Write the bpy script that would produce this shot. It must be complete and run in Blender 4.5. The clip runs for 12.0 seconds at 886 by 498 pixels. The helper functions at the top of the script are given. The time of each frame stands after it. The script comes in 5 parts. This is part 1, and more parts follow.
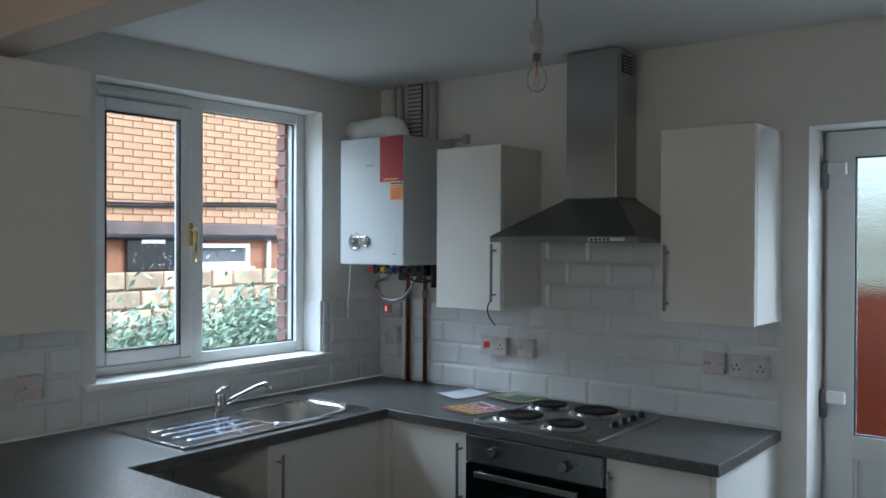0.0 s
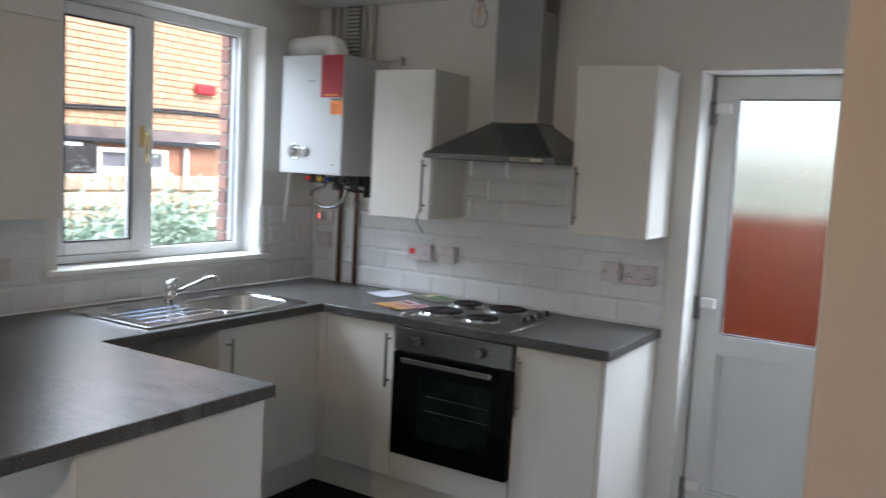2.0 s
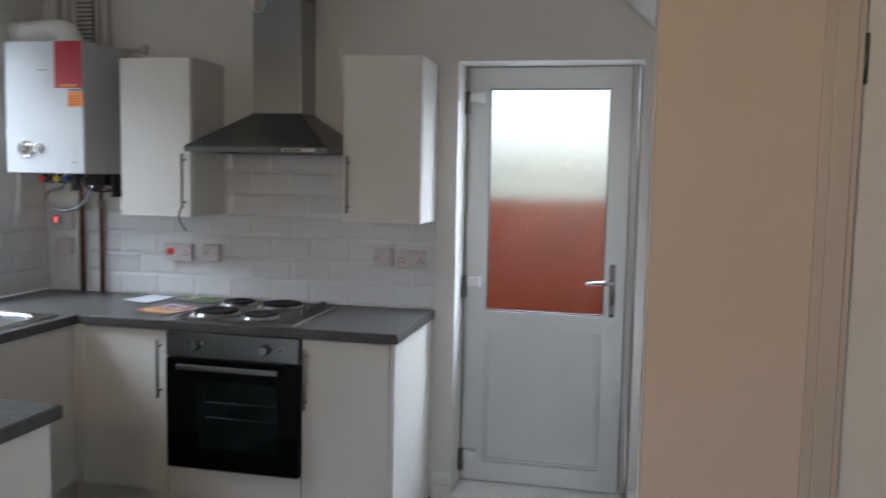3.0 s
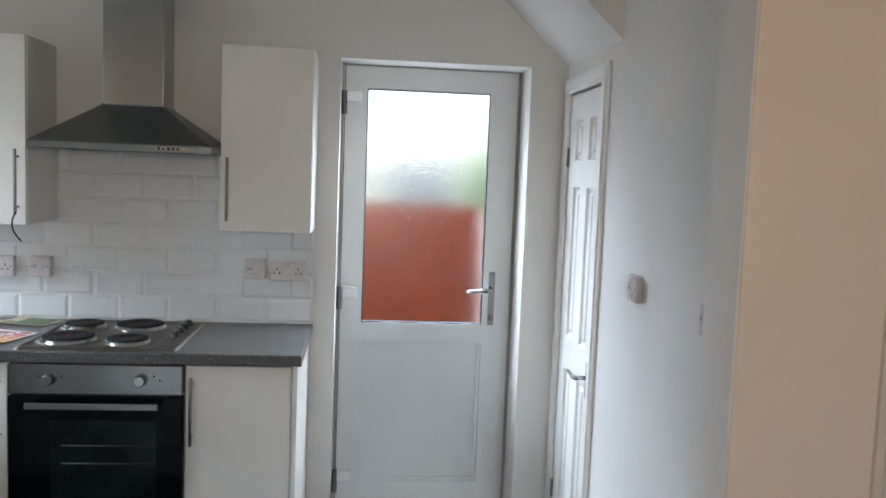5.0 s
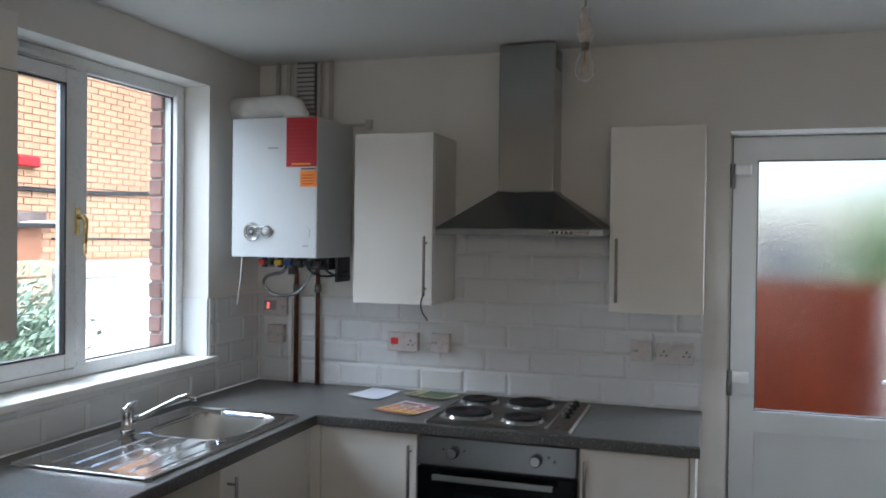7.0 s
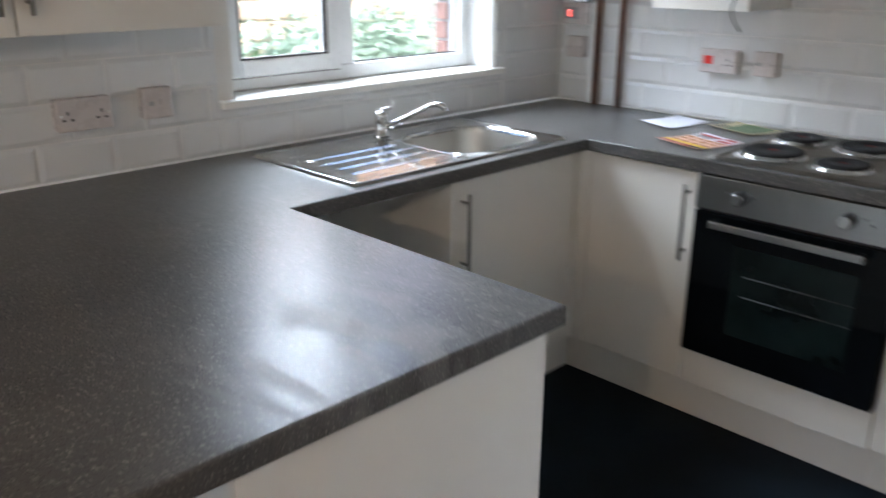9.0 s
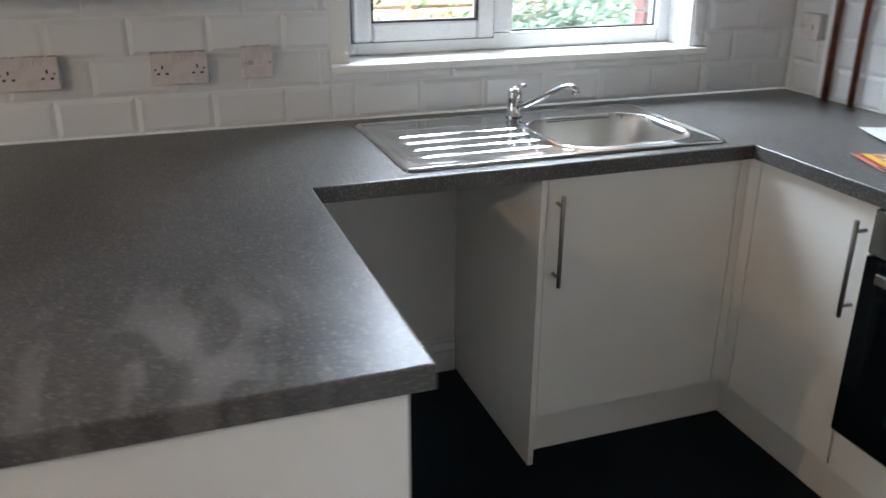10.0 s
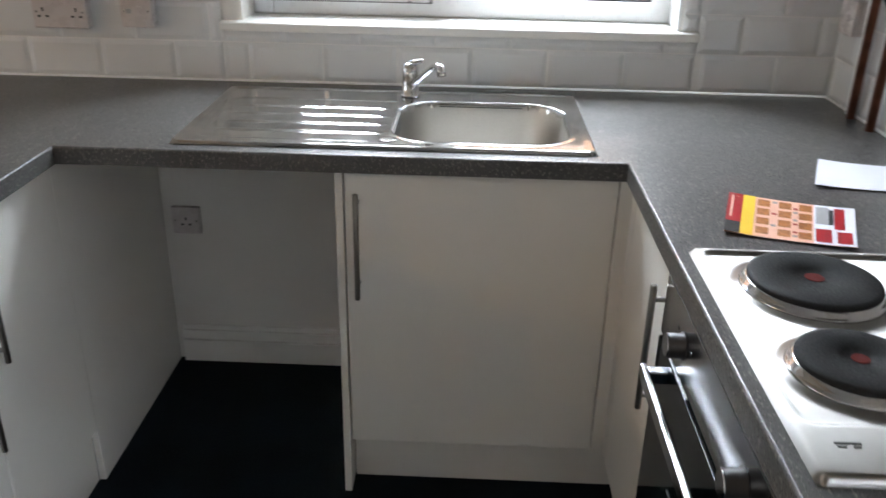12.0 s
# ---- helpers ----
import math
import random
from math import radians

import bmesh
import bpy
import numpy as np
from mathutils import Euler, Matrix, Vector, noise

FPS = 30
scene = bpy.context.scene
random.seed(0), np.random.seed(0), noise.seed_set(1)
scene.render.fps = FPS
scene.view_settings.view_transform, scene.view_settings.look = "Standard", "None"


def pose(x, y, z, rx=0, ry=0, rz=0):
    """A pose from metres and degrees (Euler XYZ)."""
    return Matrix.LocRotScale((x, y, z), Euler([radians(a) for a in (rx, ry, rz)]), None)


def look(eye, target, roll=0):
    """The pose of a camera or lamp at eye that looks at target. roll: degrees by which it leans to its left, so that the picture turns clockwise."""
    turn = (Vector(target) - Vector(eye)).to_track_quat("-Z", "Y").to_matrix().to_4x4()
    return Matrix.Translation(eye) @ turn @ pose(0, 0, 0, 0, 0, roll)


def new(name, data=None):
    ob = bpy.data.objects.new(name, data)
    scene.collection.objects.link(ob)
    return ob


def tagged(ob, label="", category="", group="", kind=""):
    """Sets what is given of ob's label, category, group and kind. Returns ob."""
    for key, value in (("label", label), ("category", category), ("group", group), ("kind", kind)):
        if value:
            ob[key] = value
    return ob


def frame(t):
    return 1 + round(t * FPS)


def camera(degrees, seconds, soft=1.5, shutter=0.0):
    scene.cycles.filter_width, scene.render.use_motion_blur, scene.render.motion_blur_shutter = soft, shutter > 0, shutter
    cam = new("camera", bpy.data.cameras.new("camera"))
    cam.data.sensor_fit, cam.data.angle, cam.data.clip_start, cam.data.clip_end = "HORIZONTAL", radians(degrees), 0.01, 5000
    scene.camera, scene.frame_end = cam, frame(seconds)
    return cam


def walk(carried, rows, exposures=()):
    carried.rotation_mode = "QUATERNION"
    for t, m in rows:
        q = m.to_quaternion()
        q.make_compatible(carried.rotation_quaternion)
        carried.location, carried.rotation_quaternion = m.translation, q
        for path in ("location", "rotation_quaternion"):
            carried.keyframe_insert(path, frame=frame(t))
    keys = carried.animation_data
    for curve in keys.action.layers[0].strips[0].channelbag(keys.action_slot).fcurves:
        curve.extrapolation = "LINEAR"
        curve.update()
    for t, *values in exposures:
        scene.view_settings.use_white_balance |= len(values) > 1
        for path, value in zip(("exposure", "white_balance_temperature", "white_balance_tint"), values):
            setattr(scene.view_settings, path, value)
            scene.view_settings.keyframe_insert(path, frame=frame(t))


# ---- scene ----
cam = camera(55.9, 12.0, shutter=0.5)
PATH = [
    (0, (-0.064, 0.128, 1.617), (-1.311, 1.691, 1.602), 0.2),
    (0.5, (0.029, 0.056, 1.603), (-1.253, 1.588, 1.528), 1.9),
    (1, (0.105, 0.032, 1.595), (-1.269, 1.475, 1.417), 2.5),
    (1.2, (0.127, -0.007, 1.604), (-1.233, 1.446, 1.407), 2.5),
    (1.5, (0.145, -0.093, 1.594), (-1.157, 1.413, 1.397), 2.4),
    (2, (0.077, -0.28, 1.588), (-0.973, 1.41, 1.39), 3.0),
    (2.5, (-0.018, -0.365, 1.553), (-0.799, 1.464, 1.338), 1.1),
    (2.9, (-0.128, -0.378, 1.563), (-0.619, 1.551, 1.363), 1.5),
    (3, (-0.156, -0.374, 1.551), (-0.589, 1.569, 1.368), 1.1),
    (3.2, (-0.261, -0.371, 1.551), (-0.575, 1.596, 1.371), 1.8),
    (4.8, (-0.784, -0.271, 1.573), (-0.627, 1.713, 1.382), 1.2),
    (5, (-0.822, -0.225, 1.576), (-0.632, 1.758, 1.399), 2.2),
    (5.5, (-0.851, -0.199, 1.569), (-0.798, 1.797, 1.444), 2.7),
    (6, (-0.943, -0.18, 1.581), (-1.292, 1.786, 1.464), 1.6),
    (6.5, (-1.007, -0.202, 1.6), (-1.553, 1.721, 1.545), 1.3),
    (6.7, (-1.007, -0.197, 1.618), (-1.581, 1.719, 1.609), 1.2),
    (8.3, (-0.888, 0.028, 1.511), (-1.822, 1.723, 1.005), 0.5),
    (8.5, (-0.832, 0.137, 1.499), (-1.837, 1.754, 0.887), 0.7),
    (8.6, (-0.817, 0.177, 1.496), (-1.856, 1.754, 0.838), 0.4),
    (9, (-0.819, 0.451, 1.478), (-2.165, 1.779, 0.824), 0.2),
    (9.5, (-0.777, 0.821, 1.462), (-2.382, 1.805, 0.787), -0.6),
    (10, (-0.69, 1.219, 1.475), (-2.436, 1.853, 0.734), 0.4),
    (10.5, (-0.689, 1.574, 1.429), (-2.497, 1.994, 0.683), 3.4),
    (11, (-0.699, 1.927, 1.448), (-2.512, 2.26, 0.673), 1.7),
    (11.5, (-0.724, 2.247, 1.472), (-2.547, 2.436, 0.671), 1.7),
    (11.7, (-0.761, 2.329, 1.461), (-2.583, 2.436, 0.643), 1.6),
    (12, (-0.812, 2.427, 1.451), (-2.633, 2.37, 0.626), 1.2),
]
EXPOSURES = [
    (0.0, 1.90, 5350, 1), (0.5, 2.04, 5500, 2), (1.0, 2.37, 5750, 7), (1.5, 2.49, 5850, 9), (2.0, 2.49, 5900, 9),
    (2.5, 2.34, 5820, 9), (3.2, 2.44, 5830, 9), (4.8, 2.89, 5780, 7), (5.5, 2.99, 5800, 7), (6.0, 2.54, 5750, 7),
    (6.5, 2.17, 5680, 7), (8.5, 2.59, 5950, 9), (9.0, 2.96, 5950, 9), (9.5, 3.06, 5950, 9), (10.0, 3.04, 5930, 9),
    (11.0, 3.04, 6150, 10), (12.0, 3.06, 6250, 10),
]
walk(cam, [(t, look(eye, target, roll)) for t, eye, target, roll in PATH], EXPOSURES)

# world, sun, large lights
world = bpy.data.worlds.new("sky")
scene.world = world
world.use_nodes = True
wn = world.node_tree.nodes
sky = wn.new("ShaderNodeTexSky")
sky.sky_type, sky.sun_disc = "NISHITA", False
sky.sun_elevation, sky.sun_rotation = radians(50), radians(90)
sky.air_density, sky.dust_density = 1.0, 4.0
world.node_tree.links.new(sky.outputs[0], wn["Background"].inputs[0])
wn["Background"].inputs[1].default_value = 0.15

sun_data = bpy.data.lights.new("sun", "SUN")
sun_data.energy, sun_data.angle, sun_data.color = 0.34, radians(14), (1.0, 0.96, 0.9)
sun = new("sun", sun_data)
sun.matrix_world = look((0, 0, 8), (-0.75, 0.06, 7.1))


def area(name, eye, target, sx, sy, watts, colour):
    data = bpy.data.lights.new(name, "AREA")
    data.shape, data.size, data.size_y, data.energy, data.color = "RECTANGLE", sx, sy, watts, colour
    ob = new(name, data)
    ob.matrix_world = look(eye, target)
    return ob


# lamps added out of view beyond window and door, boosting the sky's light
area("window_sky_fill", (-5.3, 2.39, 3.9), (-3.1, 2.39, 1.65), 4.0, 2.2, 102, (0.90, 0.96, 1.0))
area("door_sky_fill", (-0.6, 4.7, 2.7), (-0.5, 3.0, 1.0), 3.2, 1.0, 50, (0.9, 0.95, 1.0))
# fill lamp added behind the camera, set at an assumed lounge window
area("unseen_lounge_fill", (-1.0, -2.85, 1.5), (-1.0, 0.5, 1.3), 1.6, 1.2, 1.7, (1.0, 0.96, 0.92))
lamp = bpy.data.lights.new("lounge_bulb_light", "POINT")
lamp.energy, lamp.color, lamp.shadow_soft_size = 3.9, (1.0, 0.70, 0.45), 0.02
new("lounge_bulb_light", lamp).location = (-0.7, -0.75, 1.77)


# materials
def material(name, base, rough=0.5, metal=0.0, vary=0.06, scale=9.0, fine=140.0, bump=0.06, depth=0.002, random_tint=0.0, spec=0.5, coat=0.0):
    m = bpy.data.materials.new(name)
    m.use_nodes = True
    n, l = m.node_tree.nodes, m.node_tree.links
    b = n["Principled BSDF"]
    b.inputs["Metallic"].default_value = metal
    b.inputs["Specular IOR Level"].default_value = spec
    b.inputs["Coat Weight"].default_value = coat
    tex = n.new("ShaderNodeTexCoord")
    big, small = n.new("ShaderNodeTexNoise"), n.new("ShaderNodeTexNoise")
    big.inputs["Scale"].default_value, big.inputs["Detail"].default_value = scale, 5
    small.inputs["Scale"].default_value, small.inputs["Detail"].default_value = fine, 3
    l.new(tex.outputs["Object"], big.inputs["Vector"])
    l.new(tex.outputs["Object"], small.inputs["Vector"])
    ramp = n.new("ShaderNodeMapRange")
    ramp.inputs["From Min"].default_value, ramp.inputs["From Max"].default_value = 0.3, 0.7
    ramp.inputs["To Min"].default_value, ramp.inputs["To Max"].default_value = 1 - vary, 1 + vary
    l.new(big.outputs["Fac"], ramp.inputs["Value"])
    hsv = n.new("ShaderNodeHueSaturation")
    hsv.inputs["Color"].default_value = (*base, 1)
    value = ramp.outputs["Result"]
    if random_tint:
        info = n.new("ShaderNodeObjectInfo")
        r2 = n.new("ShaderNodeMapRange")
        r2.inputs["To Min"].default_value, r2.inputs["To Max"].default_value = 1 - random_tint, 1 + random_tint
        l.new(info.outputs["Random"], r2.inputs["Value"])
        mul = n.new("ShaderNodeMath")
        mul.operation = "MULTIPLY"
        l.new(value, mul.inputs[0])
        l.new(r2.outputs["Result"], mul.inputs[1])
        value = mul.outputs[0]
    l.new(value, hsv.inputs["Value"])
    l.new(hsv.outputs["Color"], b.inputs["Base Color"])
    rr = n.new("ShaderNodeMapRange")
    rr.inputs["From Min"].default_value, rr.inputs["From Max"].default_value = 0.3, 0.7
    rr.inputs["To Min"].default_value, rr.inputs["To Max"].default_value = max(0.02, rough * 0.85), min(1, rough * 1.15)
    l.new(small.outputs["Fac"], rr.inputs["Value"])
    l.new(rr.outputs["Result"], b.inputs["Roughness"])
    if bump:
        bm_ = n.new("ShaderNodeBump")
        bm_.inputs["Strength"].default_value, bm_.inputs["Distance"].default_value = bump, depth
        l.new(small.outputs["Fac"], bm_.inputs["Height"])
        l.new(bm_.outputs["Normal"], b.inputs["Normal"])
    return m


def laminate(name):
    """Dark grey stone-effect worktop with pale flecks and a dried wipe mark."""
    m = material(name, (0.073, 0.071, 0.070), rough=0.30, vary=0.2, scale=5, fine=420, bump=0.03, spec=0.33)
    n, l = m.node_tree.nodes, m.node_tree.links
    b = n["Principled BSDF"]
    col = b.inputs["Base Color"].links[0].from_socket
    tex = n.new("ShaderNodeTexCoord")
    mp = n.new("ShaderNodeMapping")
    mp.inputs["Scale"].default_value = (110, 230, 160)
    l.new(tex.outputs["Object"], mp.inputs["Vector"])
    fl = n.new("ShaderNodeTexNoise")
    fl.inputs["Scale"].default_value, fl.inputs["Detail"].default_value, fl.inputs["Roughness"].default_value = 1.0, 4, 0.65
    l.new(mp.outputs["Vector"], fl.inputs["Vector"])
    r = n.new("ShaderNodeMapRange")
    r.inputs["From Min"].default_value, r.inputs["From Max"].default_value = 0.545, 0.68
    r.inputs["To Max"].default_value = 0.62
    l.new(fl.outputs["Fac"], r.inputs["Value"])
    mix = n.new("ShaderNodeMix")
    mix.data_type = "RGBA"
    l.new(r.outputs["Result"], mix.inputs["Factor"])
    l.new(col, mix.inputs["A"])
    mix.inputs["B"].default_value = (0.32, 0.295, 0.27, 1)
    # dried wipe marks: cloudy dull streaks round the peninsula's corner
    sm = n.new("ShaderNodeTexNoise")
    sm.inputs["Scale"].default_value, sm.inputs["Detail"].default_value, sm.inputs["Distortion"].default_value = 3.2, 6, 1.8
    stretch = n.new("ShaderNodeMapping")
    stretch.inputs["Scale"].default_value = (1.0, 3.2, 1.0)
    stretch.inputs["Rotation"].default_value = (0, 0, -0.9)
    l.new(tex.outputs["Object"], stretch.inputs["Vector"])
    l.new(stretch.outputs["Vector"], sm.inputs["Vector"])
    r2 = n.new("ShaderNodeMapRange")
    r2.inputs["From Min"].default_value, r2.inputs["From Max"].default_value = 0.47, 0.62
    l.new(sm.outputs["Fac"], r2.inputs["Value"])
    dist = n.new("ShaderNodeVectorMath")
    dist.operation = "DISTANCE"
    dist.inputs[1].default_value = (-1.77, 1.19, 0.91)
    l.new(tex.outputs["Object"], dist.inputs[0])
    r3 = n.new("ShaderNodeMapRange")
    r3.inputs["From Min"].default_value, r3.inputs["From Max"].default_value = 0.08, 0.34
    r3.inputs["To Min"].default_value, r3.inputs["To Max"].default_value = 1.0, 0.0
    l.new(dist.outputs["Value"], r3.inputs["Value"])
    mm = n.new("ShaderNodeMath")
    mm.operation = "MULTIPLY"
    l.new(r2.outputs["Result"], mm.inputs[0])
    l.new(r3.outputs["Result"], mm.inputs[1])
    haze = n.new("ShaderNodeMath")
    haze.operation = "MULTIPLY"
    l.new(mm.outputs[0], haze.inputs[0])
    haze.inputs[1].default_value = 0.2
    mix2 = n.new("ShaderNodeMix")
    mix2.data_type = "RGBA"
    l.new(haze.outputs[0], mix2.inputs["Factor"])
    l.new(mix.outputs["Result"], mix2.inputs["A"])
    mix2.inputs["B"].default_value = (0.55, 0.52, 0.5, 1)
    l.new(mix2.outputs["Result"], b.inputs["Base Color"])
    rough = b.inputs["Roughness"].links[0].from_socket
    dull = n.new("ShaderNodeMath")
    dull.operation = "MULTIPLY_ADD"
    l.new(mm.outputs[0], dull.inputs[0])
    dull.inputs[1].default_value = 0.16
    l.new(rough, dull.inputs[2])
    l.new(dull.outputs[0], b.inputs["Roughness"])
    return m


def brushed(name, base, rough, axis):
    """Brushed steel: fine scratches drawn out along one axis."""
    m = material(name, base, rough=rough, metal=1.0, vary=0.05, scale=3, fine=60, bump=0)
    n, l = m.node_tree.nodes, m.node_tree.links
    b = n["Principled BSDF"]
    tex, mp, no, rr = n.new("ShaderNodeTexCoord"), n.new("ShaderNodeMapping"), n.new("ShaderNodeTexNoise"), n.new("ShaderNodeMapRange")
    s = [260.0, 260.0, 260.0]
    s[axis] = 3.0
    mp.inputs["Scale"].default_value = s
    l.new(tex.outputs["Object"], mp.inputs["Vector"])
    l.new(mp.outputs["Vector"], no.inputs["Vector"])
    no.inputs["Scale"].default_value = 1.0
    rr.inputs["To Min"].default_value, rr.inputs["To Max"].default_value = rough * 0.85, rough * 1.15
    l.new(no.outputs["Fac"], rr.inputs["Value"])
    l.new(rr.outputs["Result"], b.inputs["Roughness"])
    b.inputs["Anisotropic"].default_value = 0.5
    return m


def glass(name, rough=0.0, tint=(1, 1, 1), bump=0.0, scale=90.0):
    m = bpy.data.materials.new(name)
    m.use_nodes = True
    n, l = m.node_tree.nodes, m.node_tree.links
    b = n["Principled BSDF"]
    b.inputs["Base Color"].default_value = (*tint, 1)
    b.inputs["Transmission Weight"].default_value = 1
    b.inputs["Roughness"].default_value = rough
    b.inputs["IOR"].default_value = 1.45
    if bump:
        no, bu, tex = n.new("ShaderNodeTexNoise"), n.new("ShaderNodeBump"), n.new("ShaderNodeTexCoord")
        no.inputs["Scale"].default_value = scale
        l.new(tex.outputs["Object"], no.inputs["Vector"])
        bu.inputs["Strength"].default_value, bu.inputs["Distance"].default_value = bump, 0.004
        l.new(no.outputs["Fac"], bu.inputs["Height"])
        l.new(bu.outputs["Normal"], b.inputs["Normal"])
    return m


def glow(name, colour, strength):
    m = bpy.data.materials.new(name)
    m.use_nodes = True
    b = m.node_tree.nodes["Principled BSDF"]
    b.inputs["Base Color"].default_value = (*colour, 1)
    b.inputs["Emission Color"].default_value = (*colour, 1)
    b.inputs["Emission Strength"].default_value = strength
    return m


TANPAINT = material("tan_emulsion", (0.69, 0.595, 0.51), 0.75, vary=0.04, scale=2.0, fine=240, bump=0.12)
TRIMPAINT = material("tan_grey_satin", (0.60, 0.54, 0.48), 0.4, vary=0.04, scale=3.0, fine=160, bump=0.06)
PLASTER = material("white_emulsion", (0.71, 0.69, 0.655), 0.75, vary=0.035, scale=2.2, fine=260, bump=0.12)
CEILING = material("ceiling_emulsion", (0.71, 0.70, 0.675), 0.8, vary=0.03, scale=1.6, fine=220, bump=0.12)
GROUT = material("pale_grout", (0.72, 0.72, 0.71), 0.85, vary=0.06, scale=14, fine=300)
TILE = material("white_glazed_tile", (0.69, 0.70, 0.705), 0.10, vary=0.02, scale=5, fine=30, bump=0.03, depth=0.001, random_tint=0.02)
FLOORING = material("dark_vinyl", (0.004, 0.008, 0.013), 0.65, vary=0.5, scale=3.0, fine=180, bump=0.12, spec=0.12)
WORKTOP = laminate("grey_stone_laminate")
UNIT = material("cream_white_melamine", (0.73, 0.71, 0.665), 0.38, vary=0.02, scale=2, fine=500, bump=0.02, depth=0.0006)
CARCASS = material("white_carcass_board", (0.78, 0.77, 0.74), 0.45, vary=0.02, scale=3, fine=400, bump=0.02)
PVC = material("white_pvc", (0.80, 0.81, 0.81), 0.30, vary=0.03, scale=4, fine=60, bump=0.015)
DOORPVC = material("greyer_white_pvc", (0.70, 0.715, 0.715), 0.34, vary=0.03, scale=4, fine=60, bump=0.015)
GLOSSPAINT = material("white_satin_paint", (0.79, 0.78, 0.75), 0.35, vary=0.03, scale=5, fine=90, bump=0.04)
STEEL = brushed("brushed_steel", (0.37, 0.375, 0.38), 0.2, 0)
STEEL_V = brushed("brushed_steel_upright", (0.42, 0.42, 0.415), 0.2, 2)
SINKSTEEL = material("sink_steel", (0.51, 0.51, 0.50), 0.11, metal=1.0, vary=0.18, scale=11, fine=14, bump=0.03, depth=0.002)
STEEL_V.node_tree.nodes["Principled BSDF"].inputs["Anisotropic"].default_value = 0.0
BOWLSTEEL = material("satin_bowl_steel", (0.44, 0.425, 0.395), 0.48, metal=1.0, vary=0.04, scale=6, fine=200, bump=0.03)
# canopy steel darker than the chimney's: its dark reflections are put into the colour
HOODSTEEL = brushed("shade_toned_canopy_steel", (0.17, 0.18, 0.18), 0.34, 0)
HOBSTEEL = material("hob_steel", (0.31, 0.30, 0.287), 0.44, metal=1.0, vary=0.03, scale=4, fine=25, bump=0)
grain = HOBSTEEL.node_tree.nodes.new("ShaderNodeTangent")
grain.direction_type, grain.uv_map = "UV_MAP", "brush"
HOBSTEEL.node_tree.links.new(grain.outputs["Tangent"], HOBSTEEL.node_tree.nodes["Principled BSDF"].inputs["Tangent"])
HOBSTEEL.node_tree.nodes["Principled BSDF"].inputs["Anisotropic"].default_value = 1.0
CHROME = material("chrome", (0.66, 0.66, 0.66), 0.07, metal=1.0, vary=0.02, fine=20, bump=0)
DARKCHROME = material("worn_chrome", (0.50, 0.50, 0.50), 0.13, metal=1.0, vary=0.05, fine=30, bump=0)
NICKEL = material("satin_nickel", (0.26, 0.245, 0.225), 0.33, metal=1.0, vary=0.03, fine=90, bump=0)
BRASS = material("polished_brass", (0.78, 0.60, 0.27), 0.22, metal=1.0, vary=0.05, fine=60, bump=0)
BLACKGLASS = material("black_oven_glass", (0.003, 0.004, 0.005), 0.05, vary=0.05, scale=2, fine=20, bump=0, spec=0.16)
# oven interior and shelves: the dimness inside is put into these two colours
OVENINNER = material("painted_dim_interior", (0.006, 0.010, 0.010), 0.08, vary=0.6, scale=7, fine=20, bump=0, spec=0.2)
RAILDIM = material("painted_dim_shelf", (0.035, 0.038, 0.039), 0.4, vary=0.1)
BLACK = material("black_plastic", (0.015, 0.015, 0.016), 0.4, vary=0.1)
IRON = material("cast_iron_plate", (0.013, 0.013, 0.014), 0.7, vary=0.2, scale=18, fine=260, bump=0.2, spec=0.2)
REDSPOT = material("red_hotplate_dot", (0.10, 0.010, 0.008), 0.7, vary=0.2, scale=40, spec=0.15)
BOILERWHITE = material("white_enamel", (0.58, 0.60, 0.61), 0.22, vary=0.02, scale=3, fine=40, bump=0.01)
RED = material("red_sticker", (0.36, 0.008, 0.014), 0.35, vary=0.05)
DIMRED = material("dim_red_print", (0.40, 0.016, 0.02), 0.4)
ORANGE = material("orange_sticker", (0.80, 0.24, 0.02), 0.4, vary=0.06)
YELLOW = material("yellow_print", (0.78, 0.52, 0.03), 0.4, vary=0.06)
PINKPRINT = material("pale_pink_print", (0.80, 0.48, 0.38), 0.4, vary=0.06)
BROWNPRINT = material("brown_food_print", (0.40, 0.14, 0.03), 0.4, vary=0.3, scale=120)
GREENPRINT = material("green_leaf_print", (0.07, 0.13, 0.05), 0.4, vary=0.7, scale=60)
SANDPRINT = material("sand_print", (0.55, 0.47, 0.30), 0.4, vary=0.1)
PAPER = material("white_paper", (0.72, 0.735, 0.82), 0.6, vary=0.02)
GREYPRINT = material("grey_print", (0.32, 0.32, 0.33), 0.5, vary=0.05)
COPPER = material("tarnished_copper", (0.20, 0.075, 0.045), 0.42, metal=0.75, vary=0.35, scale=25, fine=120)
PIPEWHITE = material("white_painted_pipe", (0.52, 0.50, 0.47), 0.5, vary=0.06, scale=12)
FLUE = material("white_flue_wrap", (0.80, 0.79, 0.76), 0.6, vary=0.05, scale=20, fine=60, bump=0.3, depth=0.004)
SOCKET = material("white_moulded_plastic", (0.57, 0.525, 0.515), 0.28, vary=0.02, fine=40, bump=0)
PINHOLE = material("dark_pin_hole", (0.02, 0.02, 0.02), 0.6)
REDSWITCH = material("red_rocker", (0.70, 0.03, 0.02), 0.3)
BLUE = material("blue_valve", (0.03, 0.08, 0.32), 0.4)
GREYPLASTIC = material("grey_hinge_plastic", (0.17, 0.17, 0.17), 0.4)
CORD = material("grey_pendant_flex", (0.36, 0.34, 0.32), 0.6)
CABLE = material("white_cable", (0.62, 0.60, 0.57), 0.5)
BLACKCABLE = material("black_cable", (0.012, 0.012, 0.014), 0.5)
CLEAR = glass("clear_glass")
